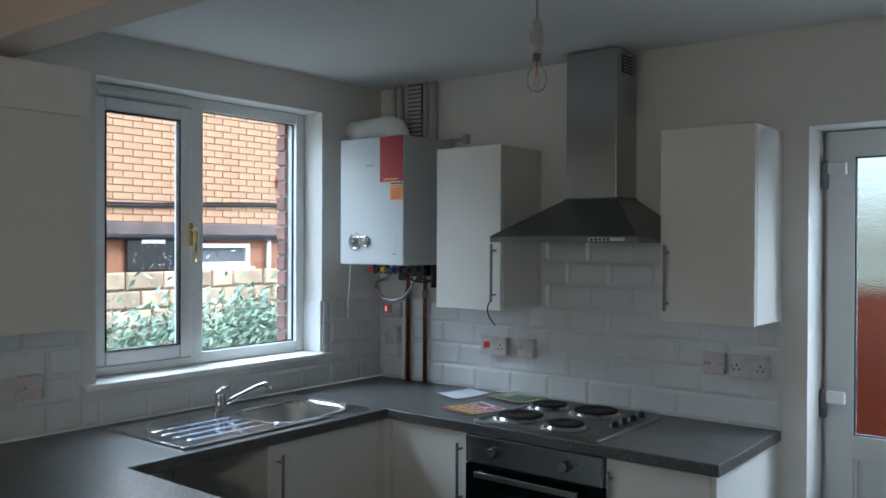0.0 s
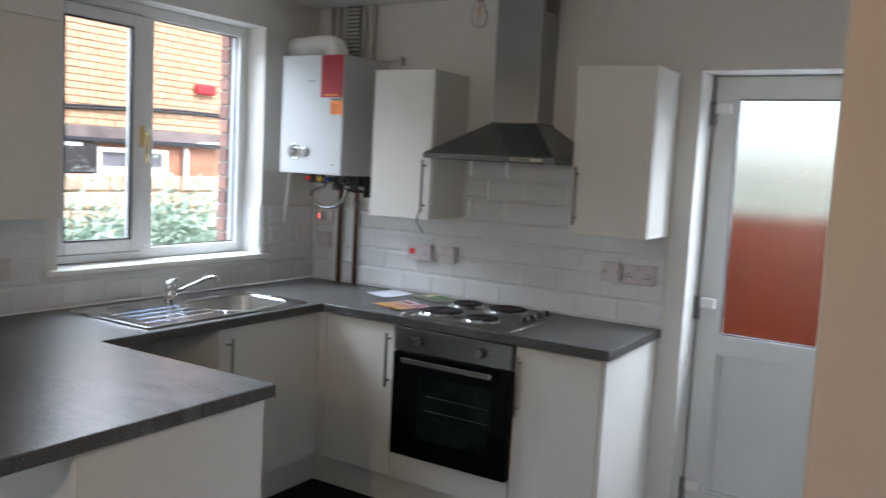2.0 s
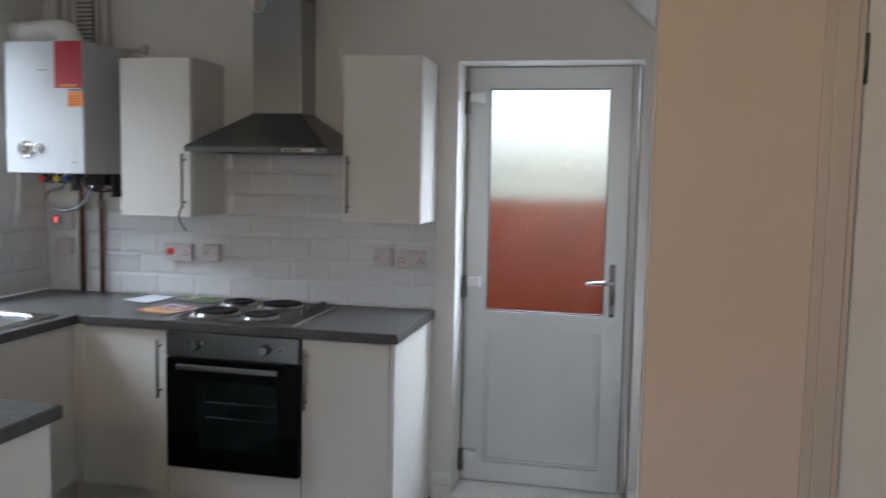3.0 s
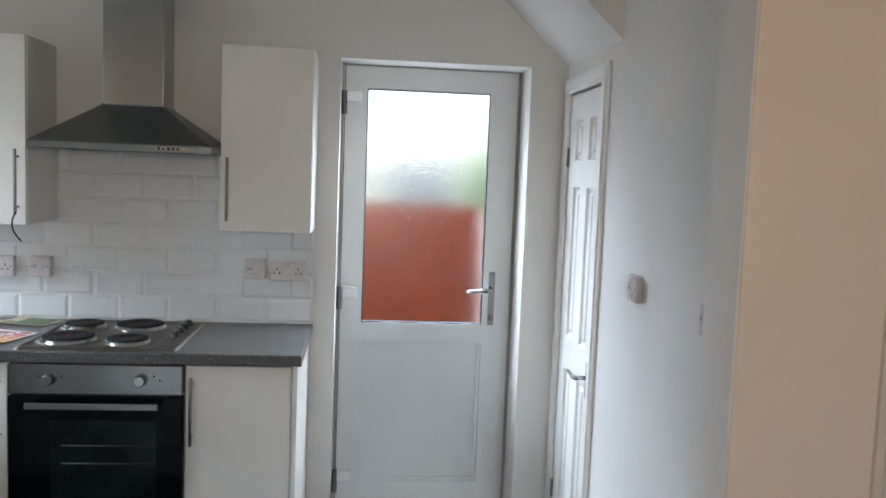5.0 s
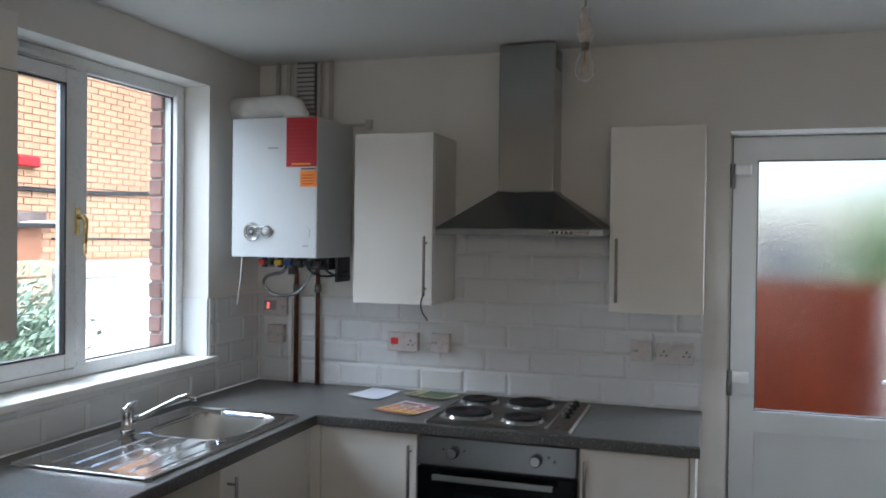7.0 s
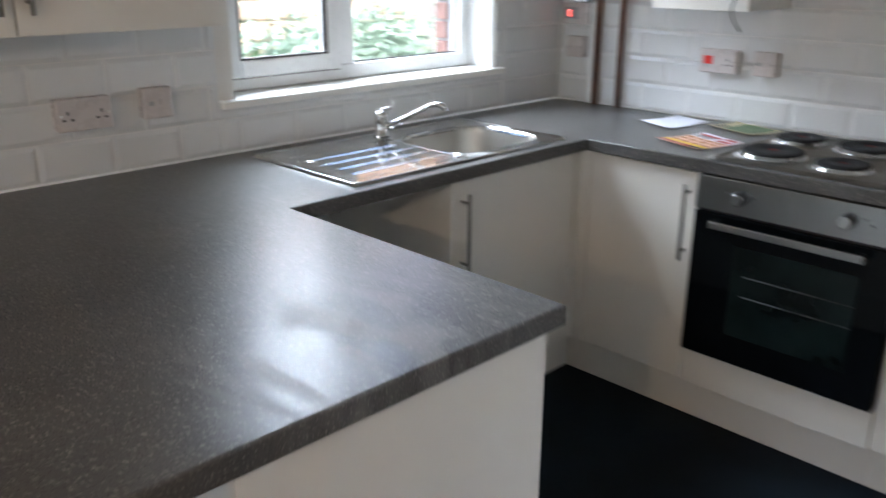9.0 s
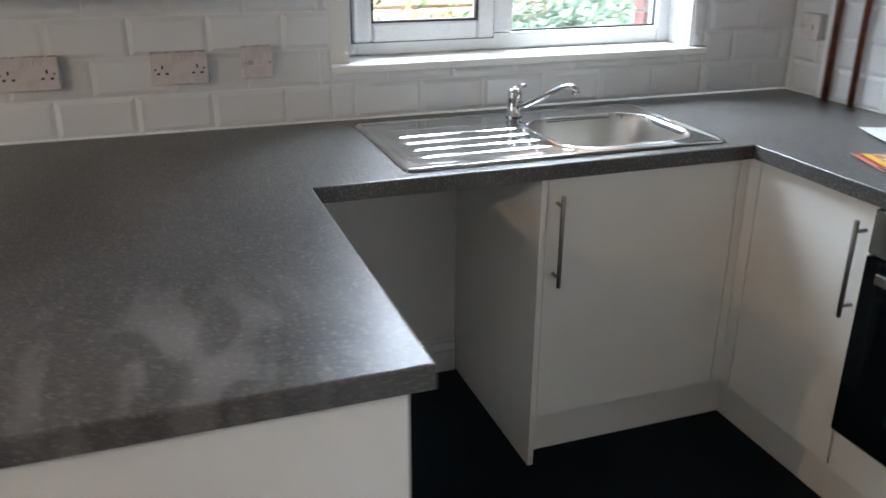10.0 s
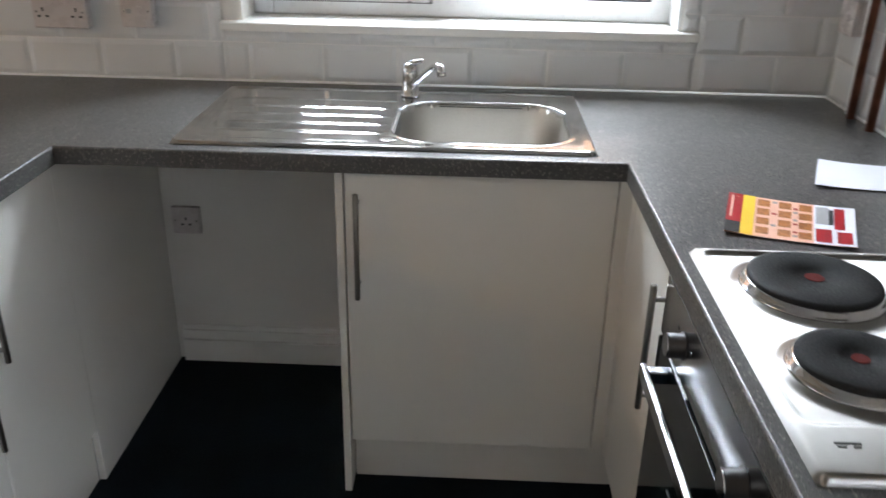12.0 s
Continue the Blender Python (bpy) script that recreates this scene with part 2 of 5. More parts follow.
FROSTED = glass("obscure_glass", 0.09, (0.95, 0.96, 0.96), 0.2, 190)
REDNEON = glow("red_neon", (1.0, 0.10, 0.08), 1.2)
LOUNGEBULB = glow("warm_bulb_glow", (1.0, 0.62, 0.32), 24)
FILAMENT = material("copper_filament", (0.65, 0.28, 0.09), 0.35, metal=0.8)
BRICK = material("orange_brick", (0.42, 0.26, 0.16), 0.85, vary=0.10, scale=3, fine=120, bump=0.4, depth=0.004, random_tint=0.06)
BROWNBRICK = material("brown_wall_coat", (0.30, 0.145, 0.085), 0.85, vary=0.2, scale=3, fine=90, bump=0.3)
REDBRICK = material("red_brick", (0.29, 0.15, 0.12), 0.85, vary=0.25, scale=9, fine=120, bump=0.4, depth=0.003, random_tint=0.3)
MORTAR = material("sandy_mortar", (0.33, 0.205, 0.13), 0.9, vary=0.12, scale=8, fine=160, bump=0.3)
SANDMORTAR = material("weathered_lime_mortar", (0.36, 0.30, 0.22), 0.9, vary=0.2)
GREYMORTAR = material("grey_mortar", (0.42, 0.39, 0.36), 0.9, vary=0.12)
STONE = material("buff_stone", (0.40, 0.31, 0.22), 0.9, vary=0.3, scale=4, fine=60, bump=0.5, depth=0.01, random_tint=0.3)
DARKFASCIA = material("weathered_dark_fascia", (0.13, 0.105, 0.10), 0.7, vary=0.4, scale=4)
FENCE = material("terracotta_fence_stain", (0.075, 0.0115, 0.0022), 0.9, vary=0.15, scale=3, fine=60, bump=0.2, random_tint=0.06, spec=0.08)
GRASS = material("rough_ground", (0.10, 0.11, 0.06), 0.95, vary=0.4, scale=2, fine=40, bump=0.4)
PAVING = material("concrete_slabs", (0.33, 0.31, 0.29), 0.9, vary=0.2, scale=3, fine=80, bump=0.3)
LEAF = material("pale_green_leaf", (0.25, 0.34, 0.26), 0.6, vary=0.35, scale=6)
OLIVELEAF = material("olive_yellow_leaf", (0.26, 0.24, 0.06), 0.6, vary=0.5, scale=5)
TREELEAF = material("mid_green_leaf", (0.17, 0.25, 0.09), 0.6, vary=0.35, scale=6)
DARKLEAF = material("dark_green_leaf", (0.08, 0.14, 0.05), 0.6, vary=0.4, scale=6)
BARK = material("bark", (0.14, 0.09, 0.06), 0.9, vary=0.3)
WHITEROOF = material("white_sheet", (0.82, 0.83, 0.83), 0.6, vary=0.05)
PINKRENDER = material("pale_pink_render", (0.36, 0.29, 0.27), 0.9, vary=0.1, scale=3, fine=90, bump=0.3)
SLATE = material("grey_slate", (0.10, 0.105, 0.12), 0.7, vary=0.2)


# building helpers
def box(bm, x0, x1, y0, y1, z0, z1, bevel=0.0, seg=2):
    geo = bmesh.ops.create_cube(bm, size=1)
    vs = geo["verts"]
    for v in vs:
        v.co = Vector(((x0 + x1) / 2 + v.co.x * (x1 - x0), (y0 + y1) / 2 + v.co.y * (y1 - y0), (z0 + z1) / 2 + v.co.z * (z1 - z0)))
    if bevel:
        edges = list({e for v in vs for e in v.link_edges})
        bmesh.ops.bevel(bm, geom=edges, offset=bevel, segments=seg, affect="EDGES", profile=0.5)
    return bm


def boxed(x0, x1, y0, y1, z0, z1, bevel=0.0, seg=2):
    return box(bmesh.new(), x0, x1, y0, y1, z0, z1, bevel, seg)


def tube(bm, pts, r, seg=12, cap=True):
    """A round bar along points; r may be one radius or one for each point."""
    pts = [Vector(p) for p in pts]
    rs = r if isinstance(r, (list, tuple)) else [r] * len(pts)
    rings, side = [], None
    for i, p in enumerate(pts):
        d = (pts[min(i + 1, len(pts) - 1)] - pts[max(i - 1, 0)]).normalized()
        if side is None:
            side = d.orthogonal().normalized()
        side = (side - d * side.dot(d)).normalized()
        up = d.cross(side)
        rings.append([bm.verts.new(p + rs[i] * (math.cos(a) * side + math.sin(a) * up)) for a in (2 * math.pi * k / seg for k in range(seg))])
    for a, b in zip(rings, rings[1:]):
        for k in range(seg):
            f = bm.faces.new((a[k], a[(k + 1) % seg], b[(k + 1) % seg], b[k]))
            f.smooth = True
    if cap:
        bm.faces.new(rings[0][::-1])
        bm.faces.new(rings[-1])
    return bm


def lathe(bm, profile, at, seg=32, axis="Z"):
    """Turns (radius, height) pairs about an axis through at."""
    at, rings = Vector(at), []
    for r, h in profile:
        ring = []
        for k in range(seg):
            a = 2 * math.pi * k / seg
            c, s = r * math.cos(a), r * math.sin(a)
            off = {"Z": (c, s, h), "Y": (c, h, s), "X": (h, c, s)}[axis]
            ring.append(bm.verts.new(at + Vector(off)))
        rings.append(ring)
    for a, b in zip(rings, rings[1:]):
        for k in range(seg):
            f = bm.faces.new((a[k], a[(k + 1) % seg], b[(k + 1) % seg], b[k]))
            f.smooth = True
    bm.faces.new(rings[0][::-1])
    bm.faces.new(rings[-1])
    return bm


def bend(pts, n=6):
    """Rounds a polyline by a few passes of corner cutting."""
    pts = [Vector(p) for p in pts]
    for _ in range(3):
        out = [pts[0]]
        for a, b in zip(pts, pts[1:]):
            out += [a.lerp(b, 0.25), a.lerp(b, 0.75)]
        pts = out + [pts[-1]]
    return pts


def cells(us, vs, keep, w0, w1, axis, bevel=0.0, joined=None):
    """A slab of grid cells in the plane across axis, from w0 to w1, with holes where keep(i, j) is false.
    Edges towards cells where joined(i, j) is true stay sharp, for a tight joint."""
    bm = bmesh.new()
    place = {"Z": lambda u, v, w: (u, v, w), "X": lambda u, v, w: (w, u, v), "Y": lambda u, v, w: (u, w, v)}[axis]
    cache = {}

    def vert(i, j, k):
        if (i, j, k) not in cache:
            cache[i, j, k] = bm.verts.new(place(us[i], vs[j], (w0, w1)[k]))
        return cache[i, j, k]

    nu, nv = len(us) - 1, len(vs) - 1
    on = lambda i, j: 0 <= i < nu and 0 <= j < nv and keep(i, j)
    rim = []
    for i in range(nu):
        for j in range(nv):
            if not on(i, j):
                continue
            for k in (0, 1):
                bm.faces.new([vert(a, b, k) for a, b in ((i, j), (i + 1, j), (i + 1, j + 1), (i, j + 1))])
            for (a, b), (c, d), (p, q) in (((i, j), (i + 1, j), (i, j - 1)), ((i + 1, j), (i + 1, j + 1), (i + 1, j)), ((i + 1, j + 1), (i, j + 1), (i, j + 1)), ((i, j + 1), (i, j), (i - 1, j))):
                if not on(p, q):
                    f = bm.faces.new((vert(a, b, 0), vert(c, d, 0), vert(c, d, 1), vert(a, b, 1)))
                    if joined and 0 <= p < nu and 0 <= q < nv and joined(p, q):
                        continue
                    rim += [e for e in f.edges if len({v for v in e.verts} & {vert(a, b, 1), vert(c, d, 1)}) == 2]
    bmesh.ops.recalc_face_normals(bm, faces=bm.faces)
    if bevel:
        bmesh.ops.bevel(bm, geom=list(set(rim)), offset=bevel, segments=3, affect="EDGES", profile=0.5)
    return bm


def mesh_of(name, bm, mat, smooth=None):
    bmesh.ops.recalc_face_normals(bm, faces=bm.faces)
    me = bpy.data.meshes.new(name)
    bm.to_mesh(me)
    bm.free()
    me.materials.append(mat)
    if smooth:
        for p in me.polygons:
            p.use_smooth = True
    return me


def thing(name, at, label, category, group="", kind=""):
    ob = new(name)
    ob.empty_display_size = 0.05
    ob.location = at
    return tagged(ob, label, category, group, kind)


def part(name, bm, mat, parent, label="", smooth=None):
    ob = new(name, mesh_of(name, bm, mat, smooth))
    ob.parent = parent
    if parent.type == "EMPTY":
        ob.matrix_parent_inverse = Matrix.Translation(-Vector(parent.location))
    return tagged(ob, label)


def structure(name, bm, mat, label="", category=""):
    return tagged(new(name, mesh_of(name, bm, mat)), label, category, kind="structure")


# ---- large structure ----
XW, YN, XE, CEIL = -3.10, 3.40, 0.045, 2.425

floor = structure("floor", boxed(-3.4, 1.6, -3.2, 3.9, -0.12, 0.0), FLOORING, "near-black vinyl kitchen floor with faint scuffs", "floor")
ceiling = structure("ceiling", boxed(-3.4, 1.6, -3.2, 3.9, CEIL, CEIL + 0.15), CEILING, "plain white painted ceiling", "ceiling")

# west wall with the window opening
WY0, WY1, WZ0, WZ1 = 1.80, 2.975, 1.05, 2.256
wall_west = structure("wall_west", cells([-3.2, WY0, WY1, 3.9], [0, WZ0, WZ1, CEIL], lambda i, j: not (i == 1 and j == 1), XW - 0.192, XW, "X"), PLASTER, "white painted outside wall with a window", "wall")
# north wall with the back door opening
DX0, DX1, DZ1 = -0.955, -0.13, 2.085
wall_north = structure("wall_north", cells([XW, -0.938, -0.118, 1.6], [0, 2.054, CEIL], lambda i, j: not (i == 1 and j == 0), YN, YN + 0.22, "Y"), PLASTER, "white painted back wall with an outside door", "wall")
structure("wall_north_outer", cells([XW, DX0, DX1, 1.6], [-0.3, DZ1, CEIL], lambda i, j: not (i == 1 and j == 0), YN + 0.221, YN + 0.40, "Y"), PAVING, "outer leaf of the back wall", "wall")
# east wall with the cupboard door opening
EY0, EY1, EZ1 = 2.80, 3.33, 1.95
wall_east = structure("wall_east", cells([1.425, EY0, EY1, YN], [0, EZ1, CEIL], lambda i, j: not (i == 1 and j == 0), XE, XE + 0.12, "X"), PLASTER, "white painted side wall with light switches", "wall")
structure("wall_cupboard_back", boxed(XE + 0.8, XE + 0.9, 1.5, YN, 0, CEIL), PLASTER, "plain white back of the stair cupboard", "wall")
# the wall end and beam between kitchen and lounge
YB0, YB1, BZ = 1.27, 1.425, 2.232
LDX0, LDX1 = 0.240, 0.985
wall_nib = structure("wall_nib", cells([-0.115, LDX0 - 0.03, LDX1 + 0.03, 1.6], [0, 2.03, CEIL], lambda i, j: not (i == 1 and j == 0), YB0, YB1, "Y", 0.006), TANPAINT, "tan-painted wall end beside the kitchen opening", "wall")
structure("ceiling_beam", boxed(XW, -0.115, YB0, YB1, BZ, CEIL, 0.006), TANPAINT, "tan-painted boxed beam across the kitchen opening", "beam")
structure("wall_nib_end", boxed(-0.1195, -0.1155, YB0 + 0.0015, YB1 - 0.001, 0.001, BZ - 0.001, 0.001), PLASTER, "white painted end of the tan wall", "wall")
# unseen lounge walls, with an assumed window opening opposite the kitchen
structure("wall_south", cells([XW, -1.8, -0.2, 1.6], [0, 0.9, 2.1, CEIL], lambda i, j: not (i == 1 and j == 1), -3.1, -2.9, "Y"), PLASTER, "unseen plain lounge wall with an assumed window opening", "wall")
structure("wall_lounge_east", boxed(1.5, 1.6, -2.9, YB0, 0, CEIL), PLASTER, "plain lounge side wall", "wall")

# sloping underside of the stairs
bm = bmesh.new()
tri = [(-0.345, CEIL), (XE, CEIL), (XE, 2.062)]
a = [bm.verts.new((x, 2.63, z)) for x, z in tri]
b = [bm.verts.new((x, YN, z)) for x, z in tri]
bm.faces.new(a), bm.faces.new(b[::-1])
for k in range(3):
    bm.faces.new((a[k], b[k], b[(k + 1) % 3], a[(k + 1) % 3]))
structure("stair_soffit", bm, PLASTER, "sloping white underside of the stairs", "soffit")


def skirting(bm, x0, x1, y0, y1, out, h=0.125):
    """A moulded skirting board on a wall line; out: the way it stands out."""
    ox, oy = out
    for t, z0, z1 in ((0.020, 0.0, h * 0.60), (0.010, h * 0.60, h * 0.66), (0.017, h * 0.66, h * 0.88), (0.009, h * 0.88, h)):
        xa, xb = sorted((x0, x1)) if not ox else sorted((x0, x0 + ox * t))
        ya, yb = sorted((y0, y1)) if not oy else sorted((y0, y0 + oy * t))
        box(bm, xa, xb, ya, yb, z0, z1, 0.0015, 1)
    return bm


structure("baseboard_west", skirting(bmesh.new(), XW, XW, 1.535, 2.135, (1, 0)), GLOSSPAINT, "white moulded skirting under the worktop", "skirting")
bm = bmesh.new()
skirting(bm, -1.03, -0.938, YN, YN, (0, -1))
skirting(bm, DX1 + 0.01, XE - 0.02, YN, YN, (0, -1))
structure("baseboard_north", bm, GLOSSPAINT, "white moulded skirting beside the back door", "skirting")
structure("baseboard_east", skirting(bmesh.new(), XE, XE, 1.43, 2.74, (-1, 0)), GLOSSPAINT, "white moulded skirting along the side wall", "skirting")

# ---- window ----
window_1 = tagged(thing("window_1", (XW - 0.2, 2.39, WZ0), "white two-light casement window with a brass handle", "window"), kind="structure")
XF = XW - 0.147


def frame_bars(y0, y1, z0, z1, w, x0, x1, bevel):
    bm = bmesh.new()
    box(bm, x0, x1, y0, y0 + w, z0, z1, bevel)
    box(bm, x0, x1, y1 - w, y1, z0, z1, bevel)
    box(bm, x0 + 0.001, x1 - 0.001, y0 + w, y1 - w, z0, z0 + w, bevel)
    box(bm, x0 + 0.001, x1 - 0.001, y0 + w, y1 - w, z1 - w, z1, bevel)
    return bm


bm = frame_bars(WY0 + 0.002, WY1 - 0.002, 1.074, WZ1 - 0.002, 0.052, XF - 0.045, XF + 0.02, 0.004)
box(bm, XF - 0.044, XF + 0.019, 2.300, 2.375, 1.127, WZ1 - 0.055, 0.004)
part("window_frame", bm, PVC, window_1)
bm = frame_bars(1.842, 2.302, 1.115, 2.200, 0.058, XF - 0.01, XF + 0.040, 0.008)
sash = part("sash", bm, PVC, window_1, "white opening casement sash")
bm = frame_bars(1.837, 2.3075, 1.110, 2.205, 0.007, XF + 0.012, XF + 0.0225, 0.0)
part("sash_seal", bm, GREYPLASTIC, window_1, "dark gap seal round the sash")
part("pane", boxed(XF + 0.012, XF + 0.016, 1.895, 2.249, 1.168, 2.146), CLEAR, window_1).visible_shadow = False
part("pane", boxed(XF - 0.018, XF - 0.014, 2.372, 2.925, 1.124, 2.205), CLEAR, window_1).visible_shadow = False
bm = frame_bars(2.374, 2.923, 1.126, 2.203, 0.006, XF - 0.012, XF - 0.001, 0.001)
part("glazing_gasket", bm, BLACK, window_1, "thin dark glazing gasket")
bm = frame_bars(1.898, 2.246, 1.171, 2.144, 0.007, XF + 0.016, XF + 0.04, 0.001)
part("glazing_gasket", bm, BLACK, window_1, "thin dark glazing gasket")
bm = bmesh.new()
box(bm, XF + 0.045, XF + 0.055, 2.281, 2.301, 1.60, 1.70, 0.003)
tube(bm, [(XF + 0.05, 2.291, 1.665), (XF + 0.078, 2.291, 1.668), (XF + 0.086, 2.291, 1.655), (XF + 0.086, 2.292, 1.62), (XF + 0.080, 2.293, 1.53)], [0.010, 0.010, 0.010, 0.0085, 0.007], 10)
part("window_handle", bm, BRASS, window_1, "polished brass window handle")
part("window_sill", boxed(XF - 0.01, XW + 0.032, 1.742, 3.022, WZ0 - 0.001, 1.073, 0.005), GLOSSPAINT, window_1, "white painted window board")
part("window_frame_vent", boxed(XF + 0.02, XF + 0.032, 1.87, 2.29, 2.211, 2.228, 0.003), PVC, window_1)
structure("outer_sill", boxed(XW - 0.33, XF - 0.05, 1.80, 2.90, 1.03, 1.07, 0.004), PAVING, "concrete outside sill", "sill")

# ---- back door ----
door_1 = tagged(thing("door_1", (-0.54, 3.64, 0), "white half-glazed plastic back door with obscure glass, closed", "door"), kind="structure")
YD = 3.635


def door_bars(x0, x1, z0, z1, w, y0, y1, bevel, bottom=None):
    bm = bmesh.new()
    box(bm, x0, x0 + w, y0, y1, z0, z1, bevel)
    box(bm, x1 - w, x1, y0, y1, z0, z1, bevel)
    box(bm, x0 + w, x1 - w, y0 + 0.001, y1 - 0.001, z1 - w, z1, bevel)
    if bottom:
        box(bm, x0 + w, x1 - w, y0 + 0.001, y1 - 0.001, z0, z0 + bottom, bevel)
    return bm


bm = cells([DX0 + 0.002, DX0 + 0.040, DX1 - 0.040, DX1 - 0.002], [0.001, 0.031, DZ1 - 0.040, DZ1 - 0.002], lambda i, j: not (i == 1 and j == 1), YD - 0.012, YD + 0.06, "Y", 0.004)
part("door_frame", bm, DOORPVC, door_1)
LX0, LX1 = DX0 + 0.034, DX1 - 0.034
bm = cells([LX0, LX0 + 0.098, LX1 - 0.098, LX1], [0.035, 0.133, 0.80, 0.885, DZ1 - 0.134, DZ1 - 0.036], lambda i, j: not (i == 1 and j in (1, 3)), YD - 0.040, YD + 0.02, "Y", 0.006)
leaf = part("door_leaf", bm, DOORPVC, door_1)
part("lower_panel", boxed(LX0 + 0.095, LX1 - 0.095, YD - 0.010, YD + 0.010, 0.125, 0.805), DOORPVC, door_1)
bm = cells([LX0 + 0.100, LX0 + 0.112, LX1 - 0.112, LX1 - 0.100], [0.135, 0.147, 0.786, 0.798], lambda i, j: not (i == 1 and j == 1), YD - 0.034, YD - 0.009, "Y", 0.003)
part("panel_bead", bm, DOORPVC, door_1)
part("pane", boxed(LX0 + 0.094, LX1 - 0.094, YD - 0.012, YD - 0.006, 0.880, DZ1 - 0.130), FROSTED, door_1, "obscure patterned glass").visible_shadow = False
bm = door_bars(LX0 + 0.096, LX1 - 0.096, 0.884, DZ1 - 0.133, 0.007, YD - 0.034, YD - 0.012, 0.001, 0.007)
part("glazing_gasket", bm, BLACK, door_1, "thin dark glazing gasket")
# black strips stand in for the shadow gap between leaf and frame
part("dark_gap_strip", door_bars(LX0 - 0.0035, LX1 + 0.0035, 0.032, DZ1 - 0.0325, 0.0035, YD - 0.016, YD - 0.010, 0.0, 0.003), BLACK, door_1, "thin black strip standing in for the gap's shade")
for z in (1.88, 1.00, 0.14):
    hinge = part("hinge", boxed(-0.914, -0.848, YD - 0.076, YD - 0.0405, z + 0.004, z + 0.050, 0.004), PVC, door_1, "white moulded flag hinge")
    part("knuckle", tube(bmesh.new(), [(-0.925, YD - 0.068, z - 0.050), (-0.925, YD - 0.068, z + 0.054)], 0.0125, 14), GREYPLASTIC, hinge, "grey hinge knuckle")
bm = boxed(-0.238, -0.208, YD - 0.050, YD - 0.040, 0.885, 1.135, 0.004)
plate = part("handle_plate", bm, DARKCHROME, door_1, "chrome lever handle on a long plate")
bm = bmesh.new()
tube(bm, [(-0.223, YD - 0.045, 1.05), (-0.223, YD - 0.095, 1.05)], 0.010, 12)
tube(bm, [(-0.219, YD - 0.095, 1.052), (-0.25, YD - 0.097, 1.053), (-0.30, YD - 0.095, 1.049), (-0.345, YD - 0.09, 1.045)], [0.011, 0.011, 0.009, 0.008], 12)
part("lever", bm, DARKCHROME, plate)
part("lock_cylinder", lathe(bmesh.new(), [(0.009, -0.014), (0.009, 0.0)], (-0.223, YD - 0.046, 0.935), 16, "Y"), NICKEL, plate)
part("key", box(boxed(-0.2245, -0.2215, YD - 0.085, YD - 0.058, 0.9335, 0.9365), -0.231, -0.215, YD - 0.088, YD - 0.085, 0.908, 0.938, 0.001, 1), NICKEL, plate)
structure("door_threshold", boxed(DX0, DX1, YN - 0.005, YD - 0.02, 0.001, 0.028, 0.006), GLOSSPAINT, "white painted door threshold", "threshold")
# ---- stair cupboard door ----


def panel_door(name, width, height, label):
    """A six-panel moulded leaf in its own x (0..width), front towards -y, with raised panels."""
    at = thing(name, (0, 0, 0), label, "door", kind="structure")
    st, rail = 0.105, 0.11
    pw = (width - 3 * st) / 2
    rows = [(0.19, 0.19 + height * 0.30), (0.19 + height * 0.30 + rail + 0.03, height * 0.80), (height * 0.80 + rail, height - 0.11)]
    us = [0, st, st + pw, 2 * st + pw, 2 * st + 2 * pw, width]
    vs = [0, rows[0][0], rows[0][1], rows[1][0], rows[1][1], rows[2][0], rows[2][1], height]
    bm = cells(us, vs, lambda i, j: not (i in (1, 3) and j in (1, 3, 5)), -0.035, 0.0, "Y")
    part("door_leaf", bm, GLOSSPAINT, at)
    for i in (1, 3):
        for j in (1, 3, 5):
            x0, x1, z0, z1 = us[i], us[i + 1], vs[j], vs[j + 1]
            bm = bmesh.new()
            rings = []
            for d, y in ((0.0, -0.034), (0.008, -0.024), (0.018, -0.022), (0.034, -0.032)):
                rings.append([bm.verts.new((a, y, c)) for a, c in ((x0 + d, z0 + d), (x1 - d, z0 + d), (x1 - d, z1 - d), (x0 + d, z1 - d))])
            for a, c in zip(rings, rings[1:]):
                for k in range(4):
                    bm.faces.new((a[k], a[(k + 1) % 4], c[(k + 1) % 4], c[k]))
            bm.faces.new(rings[-1])
            part("panel", bm, GLOSSPAINT, at)
    return at


door_2 = panel_door("door_2", EY1 - EY0 - 0.006, EZ1 - 0.03, "white six-panel moulded cupboard door with a chrome lever, closed")
WD = EY1 - EY0 - 0.006
bm = boxed(WD - 0.058, WD - 0.036, -0.043, -0.035, 0.73, 0.87, 0.002)
tube(bm, [(WD - 0.047, -0.04, 0.812), (WD - 0.047, -0.085, 0.812), (WD - 0.060, -0.09, 0.813), (WD - 0.145, -0.088, 0.817)], [0.008, 0.009, 0.009, 0.007], 10)
part("door_handle", bm, DARKCHROME, door_2, "chrome lever handle")
for z in (1.66, 0.2):
    part("hinge", tube(bmesh.new(), [(0.002, -0.040, z - 0.04), (0.002, -0.040, z + 0.04)], 0.007, 8), NICKEL, door_2, "steel butt hinge")
door_2.matrix_world = pose(XE + 0.038, EY1 - 0.003, 0.01, 0, 0, -90)


